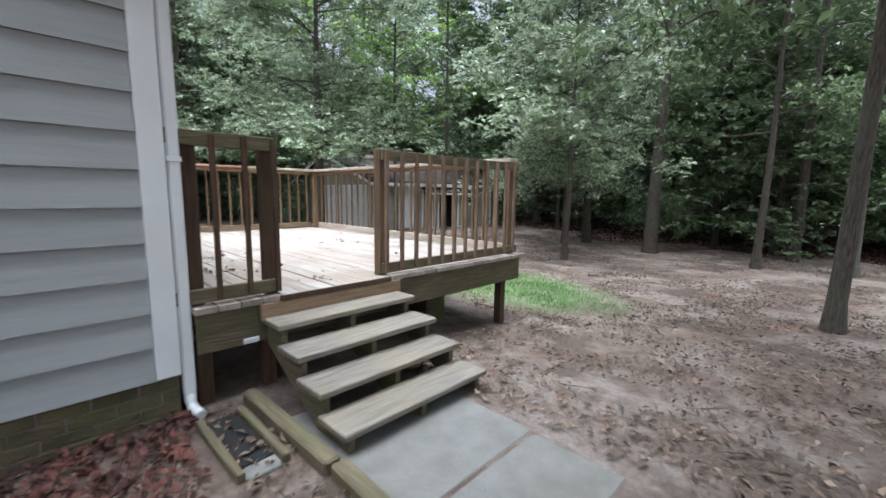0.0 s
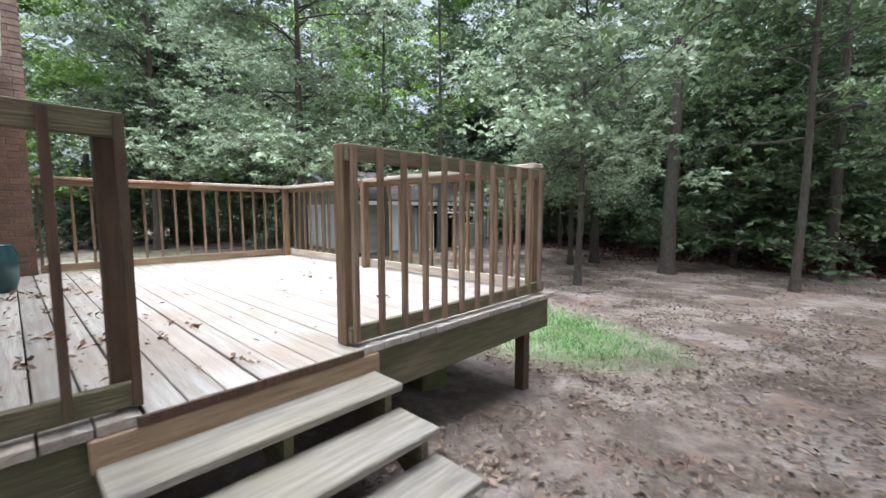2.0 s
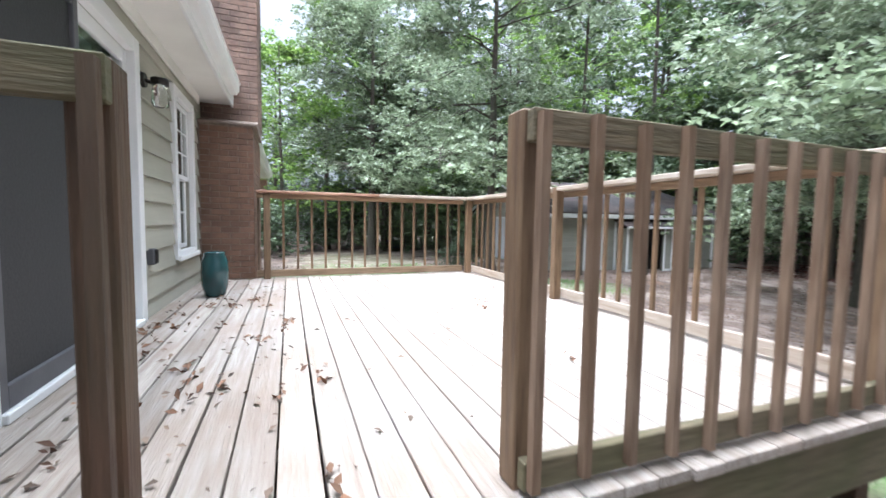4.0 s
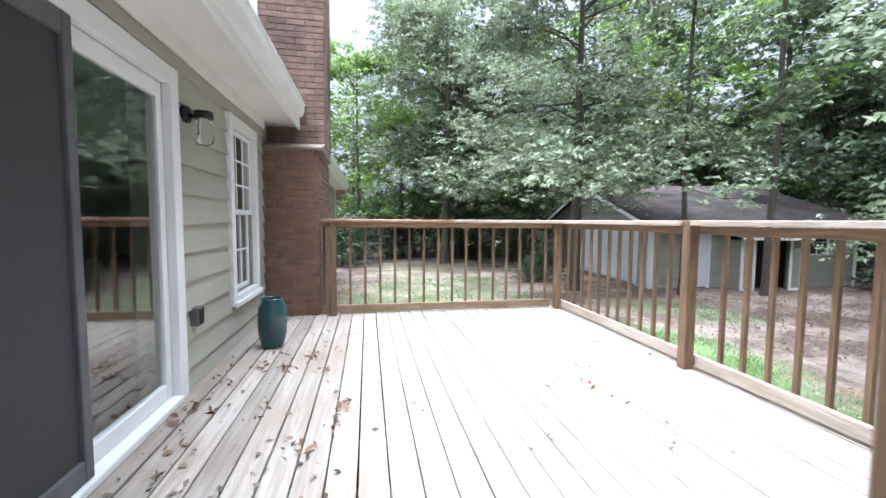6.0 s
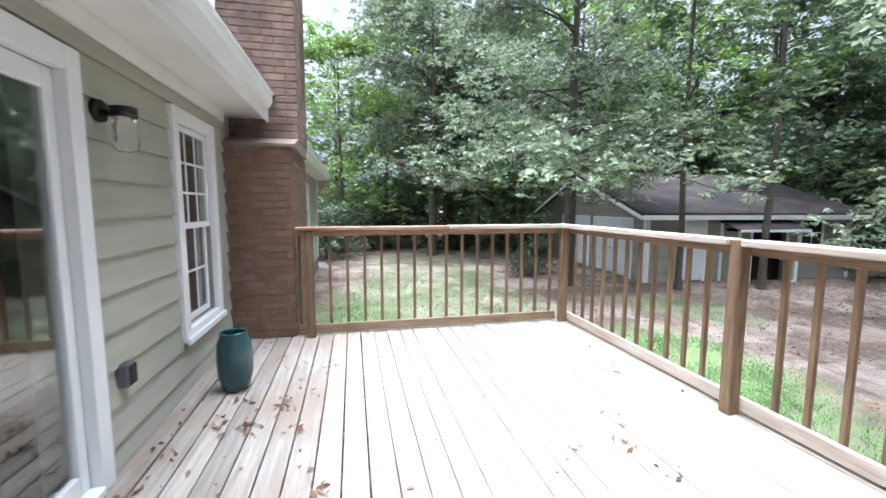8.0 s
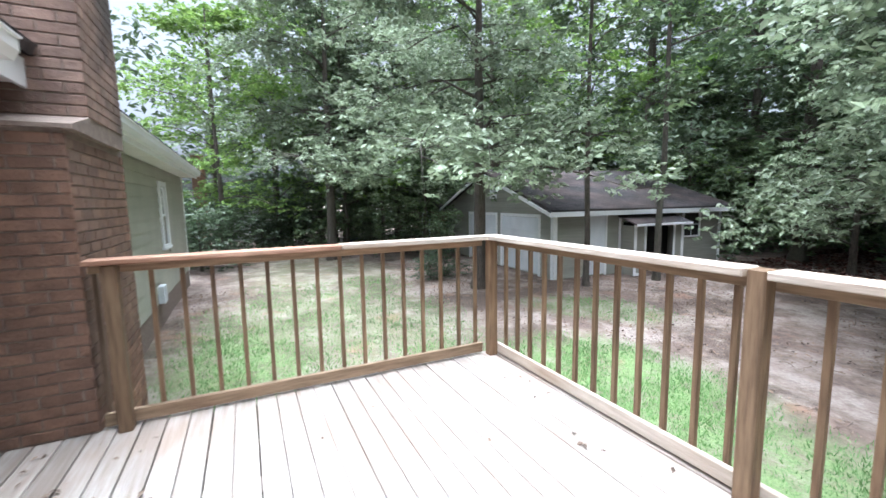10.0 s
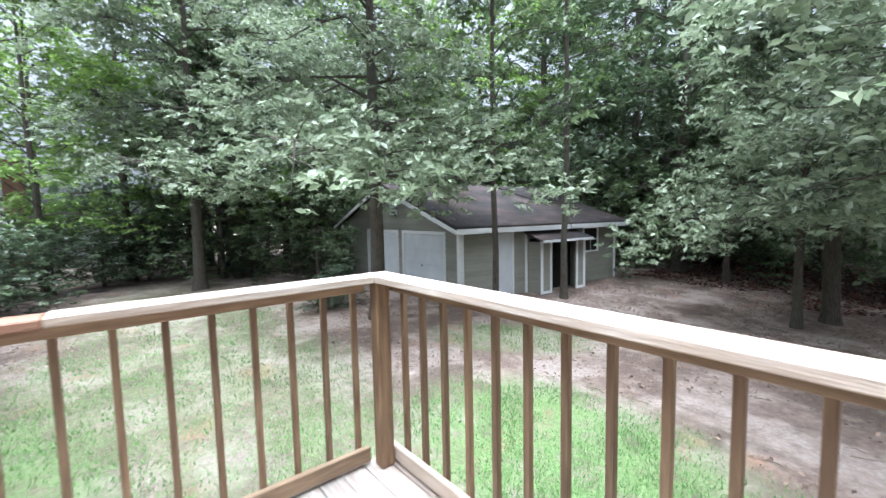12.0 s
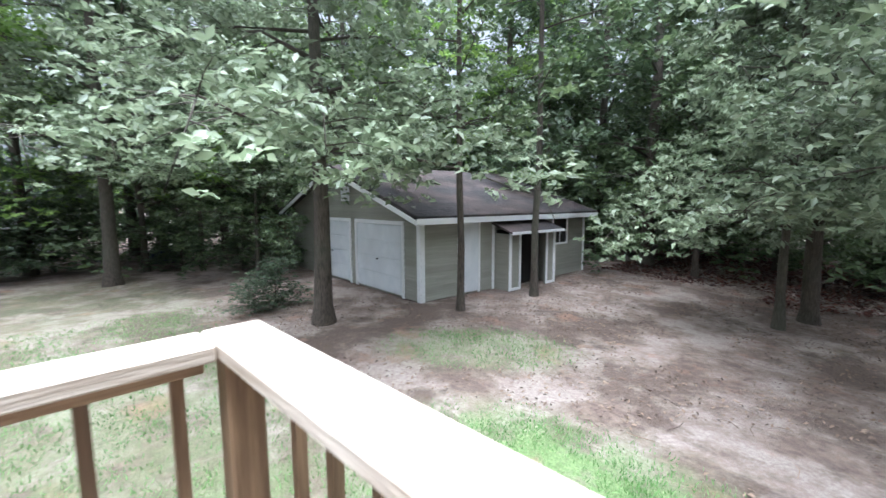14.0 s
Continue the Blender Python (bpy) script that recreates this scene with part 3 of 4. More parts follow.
    part("frieze", box(-7.3, X_CORNER - 0.12, 0.518, 0.54, 2.70, 2.797, 0.003), SOFFIT, r, "frieze board under the soffit")
    prof = [(0.90, 2.96), (-3.2, 4.56), (-7.5, 2.93), (-7.5, 3.0), (-3.2, 4.66), (0.93, 3.03)]
    part("shingles", prism(prof, "x", X_END - 0.25, X_CORNER + 0.25), SHINGLE, r, "dark shingles")
    g = thing("gutter", (-9, 0.98, 2.83), "white metal gutter along the eave", "gutter")
    for x0, x1 in ((-7.28, X_CORNER + 0.22), (X_END - 0.2, -8.75)):
        part("trough", prism([(0.862, 2.84), (0.930, 2.84), (0.960, 2.89), (0.960, 2.955), (0.975, 2.96), (0.975, 2.97), (0.950, 2.97), (0.945, 2.90), (0.920, 2.855), (0.875, 2.855), (0.875, 2.97), (0.862, 2.97)], "x", x0, x1), WHITE, g)
    d = thing("downspout", (-2.72, 0.59, 0.03), "white metal downspout with a kicked-out foot at the corner", "downspout")
    part("pipe", box(X_CORNER - 0.055, X_CORNER + 0.012, 0.583, 0.650, 0.12, 2.79, 0.012), WHITE, d)
    part("elbow", tube([(-2.722, 0.617, 0.14), (-2.72, 0.618, 0.08), (-2.70, 0.622, 0.045), (-2.65, 0.63, 0.03), (-2.59, 0.64, 0.026)], [0.035, 0.035, 0.033, 0.03, 0.03]), WHITE, d)
    part("bracket", box(X_CORNER - 0.06, X_CORNER + 0.016, 0.579, 0.654, 1.5, 1.53, 0.003), WHITE, d)


build_house()


def build_chimney():
    c = thing("chimney", (-7.9, 0.8, -0.2), "reddish brown brick chimney with one shouldered side, sooty above", "chimney", kind="structure")
    part("mortar_core", box(-8.55, -7.31, 0.5, 1.09, -0.4, 2.5, 0), MORTAR, c)
    part("stack_core", box(-8.45, -7.62, 0.42, 1.13, 2.5, 6.4, 0), MORTAR, c)
    part("shoulder", prism([(-7.28, 2.50), (-7.28, 2.525), (-7.62, 2.62), (-7.62, 2.50)], "y", 0.5, 1.14), MORTAR, c, "mortared sloping shoulder")
    bricks(c, "y", 0.525, 1.10, 0.66, 2.50, -7.31, 1, BRICK, BRICK_REST, 100)
    bricks(c, "x", -8.55, -7.30, -0.2, 2.50, 1.09, 1, BRICK, BRICK_REST, 100)
    bricks(c, "y", 0.42, 1.14, 2.62, 6.4, -7.62, 1, SOOTBRICK, SOOTBRICK_REST, 80)
    bricks(c, "x", -8.45, -7.61, 2.62, 6.4, 1.13, 1, SOOTBRICK, SOOTBRICK_REST, 20)


build_chimney()


# ---- door, window, fittings on the deck wall ----
def build_door():
    a, b, z0, z1 = DOOR
    d = thing("sliding_door", ((a + b) / 2, 0.5, z0), "white sliding glass patio door with a dark insect screen", "door", kind="structure")
    for nm, bx in (("casing", (a - 0.075, a + 0.02, 0.49, 0.545, z0 - 0.01, z1 + 0.09)), ("casing", (b - 0.02, b + 0.075, 0.49, 0.545, z0 - 0.01, z1 + 0.09)), ("head_casing", (a + 0.022, b - 0.022, 0.49, 0.543, z1 - 0.01, z1 + 0.09)), ("sill", (a + 0.022, b - 0.022, 0.34, 0.56, z0 - 0.008, z0 + 0.03))):
        part(nm, box(*bx), WHITE, d)
    mid = -4.42
    def panel(x0, x1, y, frame_mat, fill, nm, glass):
        w = 0.06 if glass else 0.05
        f = part(nm, box(x0, x0 + w, y, y + 0.04, z0 + 0.03, z1 - 0.012), frame_mat, d)
        part("stile", box(x1 - w, x1, y, y + 0.04, z0 + 0.03, z1 - 0.012), frame_mat, f)
        part("rail", box(x0 + w, x1 - w, y + 0.001, y + 0.039, z0 + 0.03, z0 + 0.12), frame_mat, f)
        part("rail", box(x0 + w, x1 - w, y + 0.001, y + 0.039, z1 - 0.10, z1 - 0.012), frame_mat, f)
        pane = part("pane" if glass else "screen", box(x0 + w, x1 - w, y + 0.016, y + 0.022, z0 + 0.12, z1 - 0.10, 0), fill, f)
        pane.visible_shadow = not glass
    panel(a + 0.022, mid + 0.05, 0.455, WHITE, GLASS, "glass_panel", True)
    panel(mid - 0.01, b - 0.022, 0.40, WHITE, GLASS, "glass_panel", True)
    panel(mid + 0.06, b - 0.022, 0.50, GREYFRAME, SCREEN, "screen_panel", False)
    solo("door_blind", box(a + 0.03, b - 0.03, 0.05, 0.07, 0.6, 2.6, 0), CURTAIN, "dark drawn vertical blind behind the glass door", "blind")


def window(a, b, z0, z1, label):
    w = thing("window", ((a + b) / 2, 0.5, z0), label, "window", kind="structure")
    for nm, bx in (("casing", (a - 0.07, a + 0.015, 0.49, 0.54, z0 - 0.07, z1 + 0.08)), ("casing", (b - 0.015, b + 0.07, 0.49, 0.54, z0 - 0.07, z1 + 0.08)), ("head_casing", (a + 0.017, b - 0.017, 0.49, 0.538, z1 - 0.01, z1 + 0.08)), ("window_sill", (a - 0.07, b + 0.075, 0.541, 0.565, z0 - 0.08, z0 - 0.035)), ("apron", (a + 0.017, b - 0.017, 0.49, 0.538, z0 - 0.07, z0 + 0.01))):
        part(nm, box(*bx), WHITE, w)
    zm = (z0 + z1) / 2
    for k, (s0, s1, y) in enumerate(((z0 + 0.012, zm + 0.02, 0.43), (zm - 0.02, z1 - 0.012, 0.462))):
        f = part("sash", box(a + 0.017, a + 0.06, y, y + 0.03, s0, s1), WHITE, w)
        part("stile", box(b - 0.06, b - 0.017, y, y + 0.03, s0, s1), WHITE, f)
        part("rail", box(a + 0.06, b - 0.06, y + 0.001, y + 0.029, s0, s0 + 0.045), WHITE, f)
        part("rail", box(a + 0.06, b - 0.06, y + 0.001, y + 0.029, s1 - 0.045, s1), WHITE, f)
        for i in (1, 2):
            x = a + 0.06 + (b - a - 0.12) * i / 3
            part("muntin", box(x - 0.009, x + 0.009, y + 0.012, y + 0.024, s0 + 0.045, s1 - 0.045, 0.002), WHITE, f)
        for i in ((1, 2) if k == 1 else (1,)):
            z = s0 + 0.045 + (s1 - s0 - 0.09) * i / (3 if k == 1 else 2)
            part("muntin", box(a + 0.06, b - 0.06, y + 0.013, y + 0.023, z - 0.009, z + 0.009, 0.002), WHITE, f)
        pane = part("pane", box(a + 0.06, b - 0.06, y + 0.015, y + 0.019, s0 + 0.045, s1 - 0.045, 0), GLASS, f)
        pane.visible_shadow = False
    solo("window_blind", box(a - 0.05, b + 0.05, 0.22, 0.24, z0 - 0.05, z1 + 0.05, 0), GREYFRAME, "dark blind behind the window", "blind", "window blinds")


build_door()
window(*WIN, "white double-hung window with small panes beside the chimney")
window(*WING_WIN, "white double-hung window on the house wing")


def build_fittings():
    s = thing("wall_lamp", (-5.39, 0.51, 2.33), "dark bronze wall lamp with a clear glass jar shade, unlit", "lamp")
    part("back_plate", tube([(-5.39, 0.505, 2.38), (-5.39, 0.535, 2.38)], [0.055, 0.05], 20), METALDARK, s)
    part("arm", tube([(-5.39, 0.53, 2.38), (-5.39, 0.57, 2.365), (-5.39, 0.61, 2.38)], [0.014, 0.014, 0.014], 10), METALDARK, s)
    part("cap", lathe([(0.03, 0.0), (0.056, -0.005), (0.056, -0.05), (0.045, -0.052)][::-1], (-5.39, 0.62, 2.405)), METALDARK, s)
    part("shade", lathe([(0.03, -0.21), (0.045, -0.205), (0.055, -0.18), (0.052, -0.09), (0.042, -0.053)], (-5.39, 0.62, 2.405)), CLEAR, s, "clear glass jar shade")
    o = thing("outlet_box", (-5.41, 0.515, 1.09), "grey weatherproof outlet box on the siding", "outlet")
    part("cover", box(-5.45, -5.37, 0.50, 0.56, 1.04, 1.16, 0.008), GREYFRAME, o)
    part("lid", box(-5.443, -5.377, 0.562, 0.568, 1.05, 1.15, 0.002), METALDARK, o)
    p = thing("garden_pot", (-6.17, 0.83, DECK_Z), "tall teal glazed ceramic pot standing empty on the deck", "pot")
    prof = [(0.085, 0.0), (0.115, 0.02), (0.145, 0.12), (0.152, 0.24), (0.142, 0.36), (0.115, 0.42), (0.118, 0.435), (0.112, 0.445), (0.098, 0.44), (0.10, 0.42), (0.125, 0.35), (0.125, 0.15), (0.02, 0.05)]
    part("body", lathe([(r * 0.78, z * 0.95) for r, z in prof], (-6.17, 0.83, DECK_Z)), GLAZE, p)
    u = thing("utility_box", (-11.0, 0.55, 0.3), "grey utility meter box on the house wing", "meter")
    part("case", box(-13.1, -12.85, 0.51, 0.62, 0.30, 0.62, 0.01), SHEDWHITE, u)


build_fittings()


# ---- the shed ----
def build_shed():
    g = -0.16
    M = pose(-12.85, 9.5, g, 0, 0, -4.5)
    s = thing("shed", (-14.5, 13, g), "grey lapped garden shed with white doors and dark shingle roof", "shed", turn=-4.5)
    W, L, E, P = 7.6, 6.55, 1.93, 3.2
    part("gable_wall", prism([(-W, 0), (0, 0), (0, E), (-W / 2, P - 0.08), (-W, E)], "y", 0.0, 0.1, M), SHED_SIDING, s)
    part("back_gable_wall", prism([(-W, 0), (0, 0), (0, E), (-W / 2, P - 0.08), (-W, E)], "y", L - 0.1, L, M), SHED_SIDING, s)
    part("side_wall", box(-0.1, 0, 0.1, L - 0.1, 0, E, 0, M), SHED_SIDING, s)
    part("side_wall", box(-W, -W + 0.1, 0.1, L - 0.1, 0, E, 0, M), SHED_SIDING, s)
    # lapped boards
    z = 0.03
    doors = ((-2.84, -0.57, 0, 1.78), (-5.35, -3.08, 0, 1.78))
    while z < P - 0.2:
        top = z + 0.15
        half = W / 2 if z < E else (P - 0.1 - z) / (P - 0.1 - E) * W / 2
        spans = [(-W / 2 - half, -W / 2 + half)]
        for h0, h1, a, b in doors:
            if z < b - 0.05:
                spans = [q for lo, hi in spans for q in ((lo, min(hi, h0)), (max(lo, h1), hi)) if q[1] - q[0] > 0.03]
        for lo, hi in spans:
            part("siding_board", prism([(0, z), (-0.032, z), (-0.008, top), (0, top)], "x", lo, hi, M), SHED_SIDING, s)
        z = top
    z = 0.03
    side_holes = ((1.08, 1.82, 0, 1.80), (2.35, 4.25, 0, 1.66), (4.80, 5.60, 0.95, 1.75))
    while z < E - 0.05:
        top = min(z + 0.15, E)
        spans = [(0.0, L)]
        for h0, h1, a, b in side_holes:
            if top > a + 0.04 and z < b - 0.04:
                spans = [q for lo, hi in spans for q in ((lo, min(hi, h0)), (max(lo, h1), hi)) if q[1] - q[0] > 0.03]
        for lo, hi in spans:
            part("siding_board", prism([(0, z), (0.032, z), (0.008, top), (0, top)], "y", lo, hi, M), SHED_SIDING, s)
        z = top
    for h0, h1, a, b in doors:
        d = part("garage_door", box(h0 + 0.09, h1 - 0.09, -0.03, 0.02, 0.05, 1.68, 0.006, M), SHEDWHITE, s, "white panelled garage door")
        for k in range(4):
            part("door_panel", box(h0 + 0.11, h1 - 0.11, -0.045, -0.031, 0.07 + 0.405 * k, 0.455 + 0.405 * k, 0.008, M), SHEDWHITE, d)
        part("handle", box((h0 + h1) / 2 - 0.03, (h0 + h1) / 2 + 0.03, -0.07, -0.046, 0.8, 0.84, 0.005, M), METALDARK, d)
        for bx in ((h0, h0 + 0.085, -0.05, 0.0, 0.0, 1.78), (h1 - 0.085, h1, -0.05, 0.0, 0.0, 1.78), (h0 + 0.087, h1 - 0.087, -0.05, 0.0, 1.69, 1.78)):
            part("door_trim", box(*bx, 0.004, M), WHITE, s)
    d = part("side_door", box(0, 0.035, 1.15, 1.75, 0.05, 1.73, 0.006, M), SHEDWHITE, s, "white side door")
    for bx in ((0.0, 0.04, 1.08, 1.147, 0.0, 1.80), (0.0, 0.04, 1.753, 1.82, 0.0, 1.80), (0.0, 0.04, 1.149, 1.751, 1.735, 1.80)):
        part("door_trim", box(*bx, 0.004, M), WHITE, s)
    for bx in ((-0.09, 0.03, -0.035, 0.0, 0, E), (0.0, 0.035, 0.002, 0.1, 0, E), (0.0, 0.035, L - 0.1, L, 0, E), (0.0, 0.035, 2.25, 2.34, 0, E - 0.1)):
        part("corner_board", box(*bx, 0.004, M), WHITE, s)
    v = part("gable_vent", box(-3.56, -3.12, -0.06, -0.02, 2.25, 2.77, 0.005, M), SHEDWHITE, s, "white louvred gable vent")
    for k in range(6):
        part("slat", prism([(-0.085, 2.30 + 0.075 * k), (-0.061, 2.30 + 0.075 * k), (-0.061, 2.35 + 0.075 * k)], "x", -3.52, -3.16, M), SHEDWHITE, v)
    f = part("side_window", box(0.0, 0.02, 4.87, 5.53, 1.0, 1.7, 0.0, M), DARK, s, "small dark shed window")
    for bx in ((0, 0.045, 4.80, 4.868, 0.95, 1.75), (0, 0.045, 5.532, 5.60, 0.95, 1.75), (0, 0.045, 4.87, 5.53, 1.70, 1.75), (0, 0.045, 4.87, 5.53, 0.95, 1.0), (0.021, 0.035, 4.87, 5.53, 1.33, 1.36), (0.021, 0.034, 5.19, 5.21, 1.0, 1.33)):
        part("window_trim", box(*bx, 0.003, M), WHITE, f)
    # lean-to
    t = part("lean_to", box(0.0, 0.50, 2.36, 2.42, 0, 1.42, 0.003, M), SHED_SIDING, s, "lean-to store with a dark open front")
    part("lean_side", box(0.0, 0.50, 4.18, 4.24, 0, 1.42, 0.003, M), SHED_SIDING, t)
    for y0, y1 in ((2.42, 2.78), (3.85, 4.18)):
        part("front_wall", box(0.44, 0.50, y0, y1, 0, 1.42, 0.003, M), SHED_SIDING, t)
    for y0, y1 in ((2.34, 2.43), (2.72, 2.79), (3.84, 3.91), (4.17, 4.26)):
        part("front_trim", box(0.502, 0.53, y0, y1, 0, 1.45, 0.003, M), WHITE, t)
    part("sill_trim", box(0.50, 0.528, 2.43, 2.72, 0.0, 0.07, 0.003, M), WHITE, t)
    part("sill_trim", box(0.50, 0.528, 3.91, 4.17, 0.0, 0.07, 0.003, M), WHITE, t)
    # black sheet added for the shade inside the open lean-to
    part("shade_panel", box(0.03, 0.04, 2.42, 4.18, 0, 1.5, 0, M), DARK, t)
    part("lean_roof", prism([(0.03, 1.66), (0.70, 1.44), (0.70, 1.48), (0.03, 1.72)], "y", 2.22, 4.38, M), SHINGLE, t, "dark shingle lean-to roof")
    part("lean_fascia", box(0.702, 0.72, 2.22, 4.38, 1.42, 1.485, 0.003, M), WHITE, t)
    # roof
    o = 0.28
    slope = (P - E) / (W / 2)
    for sgn in (1, -1):
        xe = -W / 2 + sgn * (W / 2 + o)
        ze = E - o * slope
        part("roof", prism([(-W / 2, P), (xe, ze), (xe, ze + 0.06), (-W / 2, P + 0.07)], "y", -0.3, L + 0.3, M), SHINGLE, s, "dark shingles strewn with fallen leaves")
        part("rake_board", prism([(-W / 2, P - 0.13), (xe, ze - 0.1), (xe, ze - 0.002), (-W / 2, P - 0.002)], "y", -0.33, -0.302, M), WHITE, s)
    part("eave_fascia", box(o, o + 0.02, -0.3, L + 0.3, E - o * slope - 0.1, E - o * slope + 0.03, 0.003, M), WHITE, s)
    ln = math.hypot(W / 2 + o, (W / 2 + o) * slope)
    ang = math.degrees(math.atan(slope))
    me = {}
    for k in range(20):
        u0 = k * ln / 20
        y = -0.3 - (0.25 if k % 2 else 0)
        while y < L + 0.3:
            y0, y1 = max(y, -0.3), min(y + 0.5, L + 0.3)
            w = round(y1 - y0, 3)
            if w > 0.05:
                if w not in me:
                    me[w] = mesh_of(box(0, ln / 20 + 0.01, 0.003, w - 0.003, 0, 0.009, 0), "shingle", SHINGLE)
                piece("shingle", me[w], s, M @ pose(-W / 2, y0, P + 0.075) @ pose(0, 0, 0, 0, ang, 0) @ pose(u0, 0, random.uniform(0, 0.003), 0, 0.6, 0))
            y += 0.5


build_shed()


# ---- trees ----
def leaf_mesh(name, centres, sizes, outward, material, flat=0.5, rng=None, stray=0.7):
    """One small folded leaf at each centre, two faces each."""
    rng = rng or np.random.default_rng(1)
    n = len(centres)
    nrm = np.stack([rng.normal(0, flat, n), rng.normal(0, flat, n), np.ones(n)], 1)
    nrm /= np.linalg.norm(nrm, axis=1, keepdims=True)
    tip = outward + rng.normal(0, stray, (n, 3))
    tip -= nrm * (tip * nrm).sum(1, keepdims=True)
    tip /= np.linalg.norm(tip, axis=1, keepdims=True) + 1e-9
    side = np.cross(nrm, tip)
    s = sizes[:, None]
    v = np.empty((n, 4, 3))
    v[:, 0] = centres - tip * s * 0.55
    v[:, 1] = centres + side * s * 0.27 + nrm * s * 0.07
    v[:, 2] = centres + tip * s * 0.55 - nrm * s * 0.10
    v[:, 3] = centres - side * s * 0.27 + nrm * s * 0.07
    i = np.arange(n)[:, None] * 4
    f = np.concatenate([i + [0, 1, 2], i + [0, 2, 3]], 1).reshape(-1, 3)
    me = bpy.data.meshes.new(name)
    me.vertices.add(4 * n)
    me.vertices.foreach_set("co", v.reshape(-1))
    me.loops.add(6 * n)
    me.loops.foreach_set("vertex_index", f.reshape(-1).astype(np.int32))
    me.polygons.add(2 * n)
    me.polygons.foreach_set("loop_start", np.arange(2 * n, dtype=np.int32) * 3)
    me.update(calc_edges=True)
    me.materials.append(material)
    return me


def tree_meshes(seed, height, r0, crown_low, reach, limbs, sprays, leaves, leaf, material, droop=0.15, lean=0.1, low=0.1, bias=1.0, lift=0.5):
    """A trunk with rising forked limbs, and a crown of leaf rosettes on their twigs, standing at the origin."""
    rng = np.random.default_rng(seed)
    bm = bmesh.new()
    k = 9
    path = [Vector((0, 0, -0.25))]
    off = np.zeros(2)
    for i in range(1, k + 1):
        off += rng.normal(0, lean * height / 60, 2)
        path.append(Vector((off[0], off[1], height * 0.93 * i / k)))
    radii = [r0 * 1.6] + [r0 * (1 - 0.85 * (i / k)) for i in range(1, k + 1)]
    path[1:1] = [Vector((0, 0, 0.05)), Vector((0, 0, 0.35))]
    radii[1:1] = [r0 * 1.35, r0 * 1.03]
    tube(path, radii, 12, bm)
    roses, ways = [], []
    for j in range(limbs):
        f = ((j + rng.uniform(0, 1)) / limbs) ** bias
        z = crown_low + (height * 0.95 - crown_low) * f
        ln = reach * (0.6 + 0.4 * math.sin(math.pi * min(1, 0.3 + 0.7 * f))) * rng.uniform(0.5, 1.2) * (1 - 0.4 * f * f)
        az = rng.uniform(0, 2 * math.pi) if rng.uniform() < 0.5 else j * 2.4
        fi = min(k - 0.01, max(0.0, z / (height * 0.93) * k))
        a, b = path[min(int(fi) + 2, len(path) - 1)], path[min(int(fi) + 3, len(path) - 1)]
        start = a.lerp(b, fi - int(fi))
        start = Vector((start.x, start.y, z))
        rise = ln * rng.uniform(0.0, 1.3) * lift * (0.4 + 0.9 * f)
        bend = rng.uniform(-0.6, 0.6)
        pts = []
        for q in range(5):
            u = q / 4
            wob = Vector((rng.normal(0, 0.05), rng.normal(0, 0.05), rng.normal(0, 0.05))) * ln * u
            pts.append(start + wob + Vector((math.cos(az + bend * u) * ln * u, math.sin(az + bend * u) * ln * u, rise * math.sqrt(u) - droop * ln * u * u * 1.5)))
        rr = r0 * 0.20 * (1 - 0.6 * f) + 0.008
        tube(pts, [rr * (1 - 0.85 * q / 4) for q in range(5)], 5, bm)
        d = Vector((math.cos(az), math.sin(az), 0))
        sd = Vector((-d.y, d.x, 0))
        for q in range(sprays):
            u = 0.06 + 0.99 * rng.uniform(0, 1) ** 0.8
            i0 = min(3, int(u * 4))
            c = pts[i0].lerp(pts[i0 + 1], u * 4 - i0)
            side = rng.uniform(-1, 1) * ln * 0.42 * (1.15 - 0.6 * u)
            c2 = c + sd * side + d * abs(side) * 0.5 + Vector((0, 0, rng.normal(0.05, 0.22) - 0.08 * abs(side)))
            if abs(side) > 0.25:
                tube([c, (c + c2) / 2 + Vector((0, 0, 0.06)), c2], [0.012, 0.009, 0.004], 3, bm)
            c2.z = max(c2.z, low + rng.uniform(0, 0.5))
            m = max(1, int(leaves / 6 * rng.uniform(0.4, 1.6) + 0.5))
            rad = rng.uniform(0.24, 0.60) * (0.7 + reach / 8)
            ang, dist = rng.uniform(0, 2 * math.pi, m), rad * np.sqrt(rng.uniform(0, 1, m))
            p = np.stack([np.cos(ang) * dist, np.sin(ang) * dist, rng.normal(0, 0.20 * rad + 0.05, m) - 0.25 * dist * dist / rad], 1)
            roses.append(p + np.array(c2))
            ways.append(p * 0.8 + np.array(d) * 0.3)
    roses, ways = np.concatenate(roses), np.concatenate(ways)
    n = len(roses)
    ang = rng.uniform(0, 2 * math.pi, (n, 1)) + np.arange(6) * (2 * math.pi / 6) + rng.normal(0, 0.3, (n, 6))
    out = np.stack([np.cos(ang), np.sin(ang), rng.uniform(-0.75, 0.15, (n, 6))], 2) + ways[:, None, :] * 0.6
    size = leaf * rng.uniform(0.6, 1.2, (n, 6))
    cs = roses[:, None, :] + out * size[:, :, None] * 0.6
    return mesh_of(bm, "trunk", BARK), leaf_mesh("crown", cs.reshape(-1, 3), size.reshape(-1), out.reshape(-1, 3), material, 0.75, rng, 0.25)


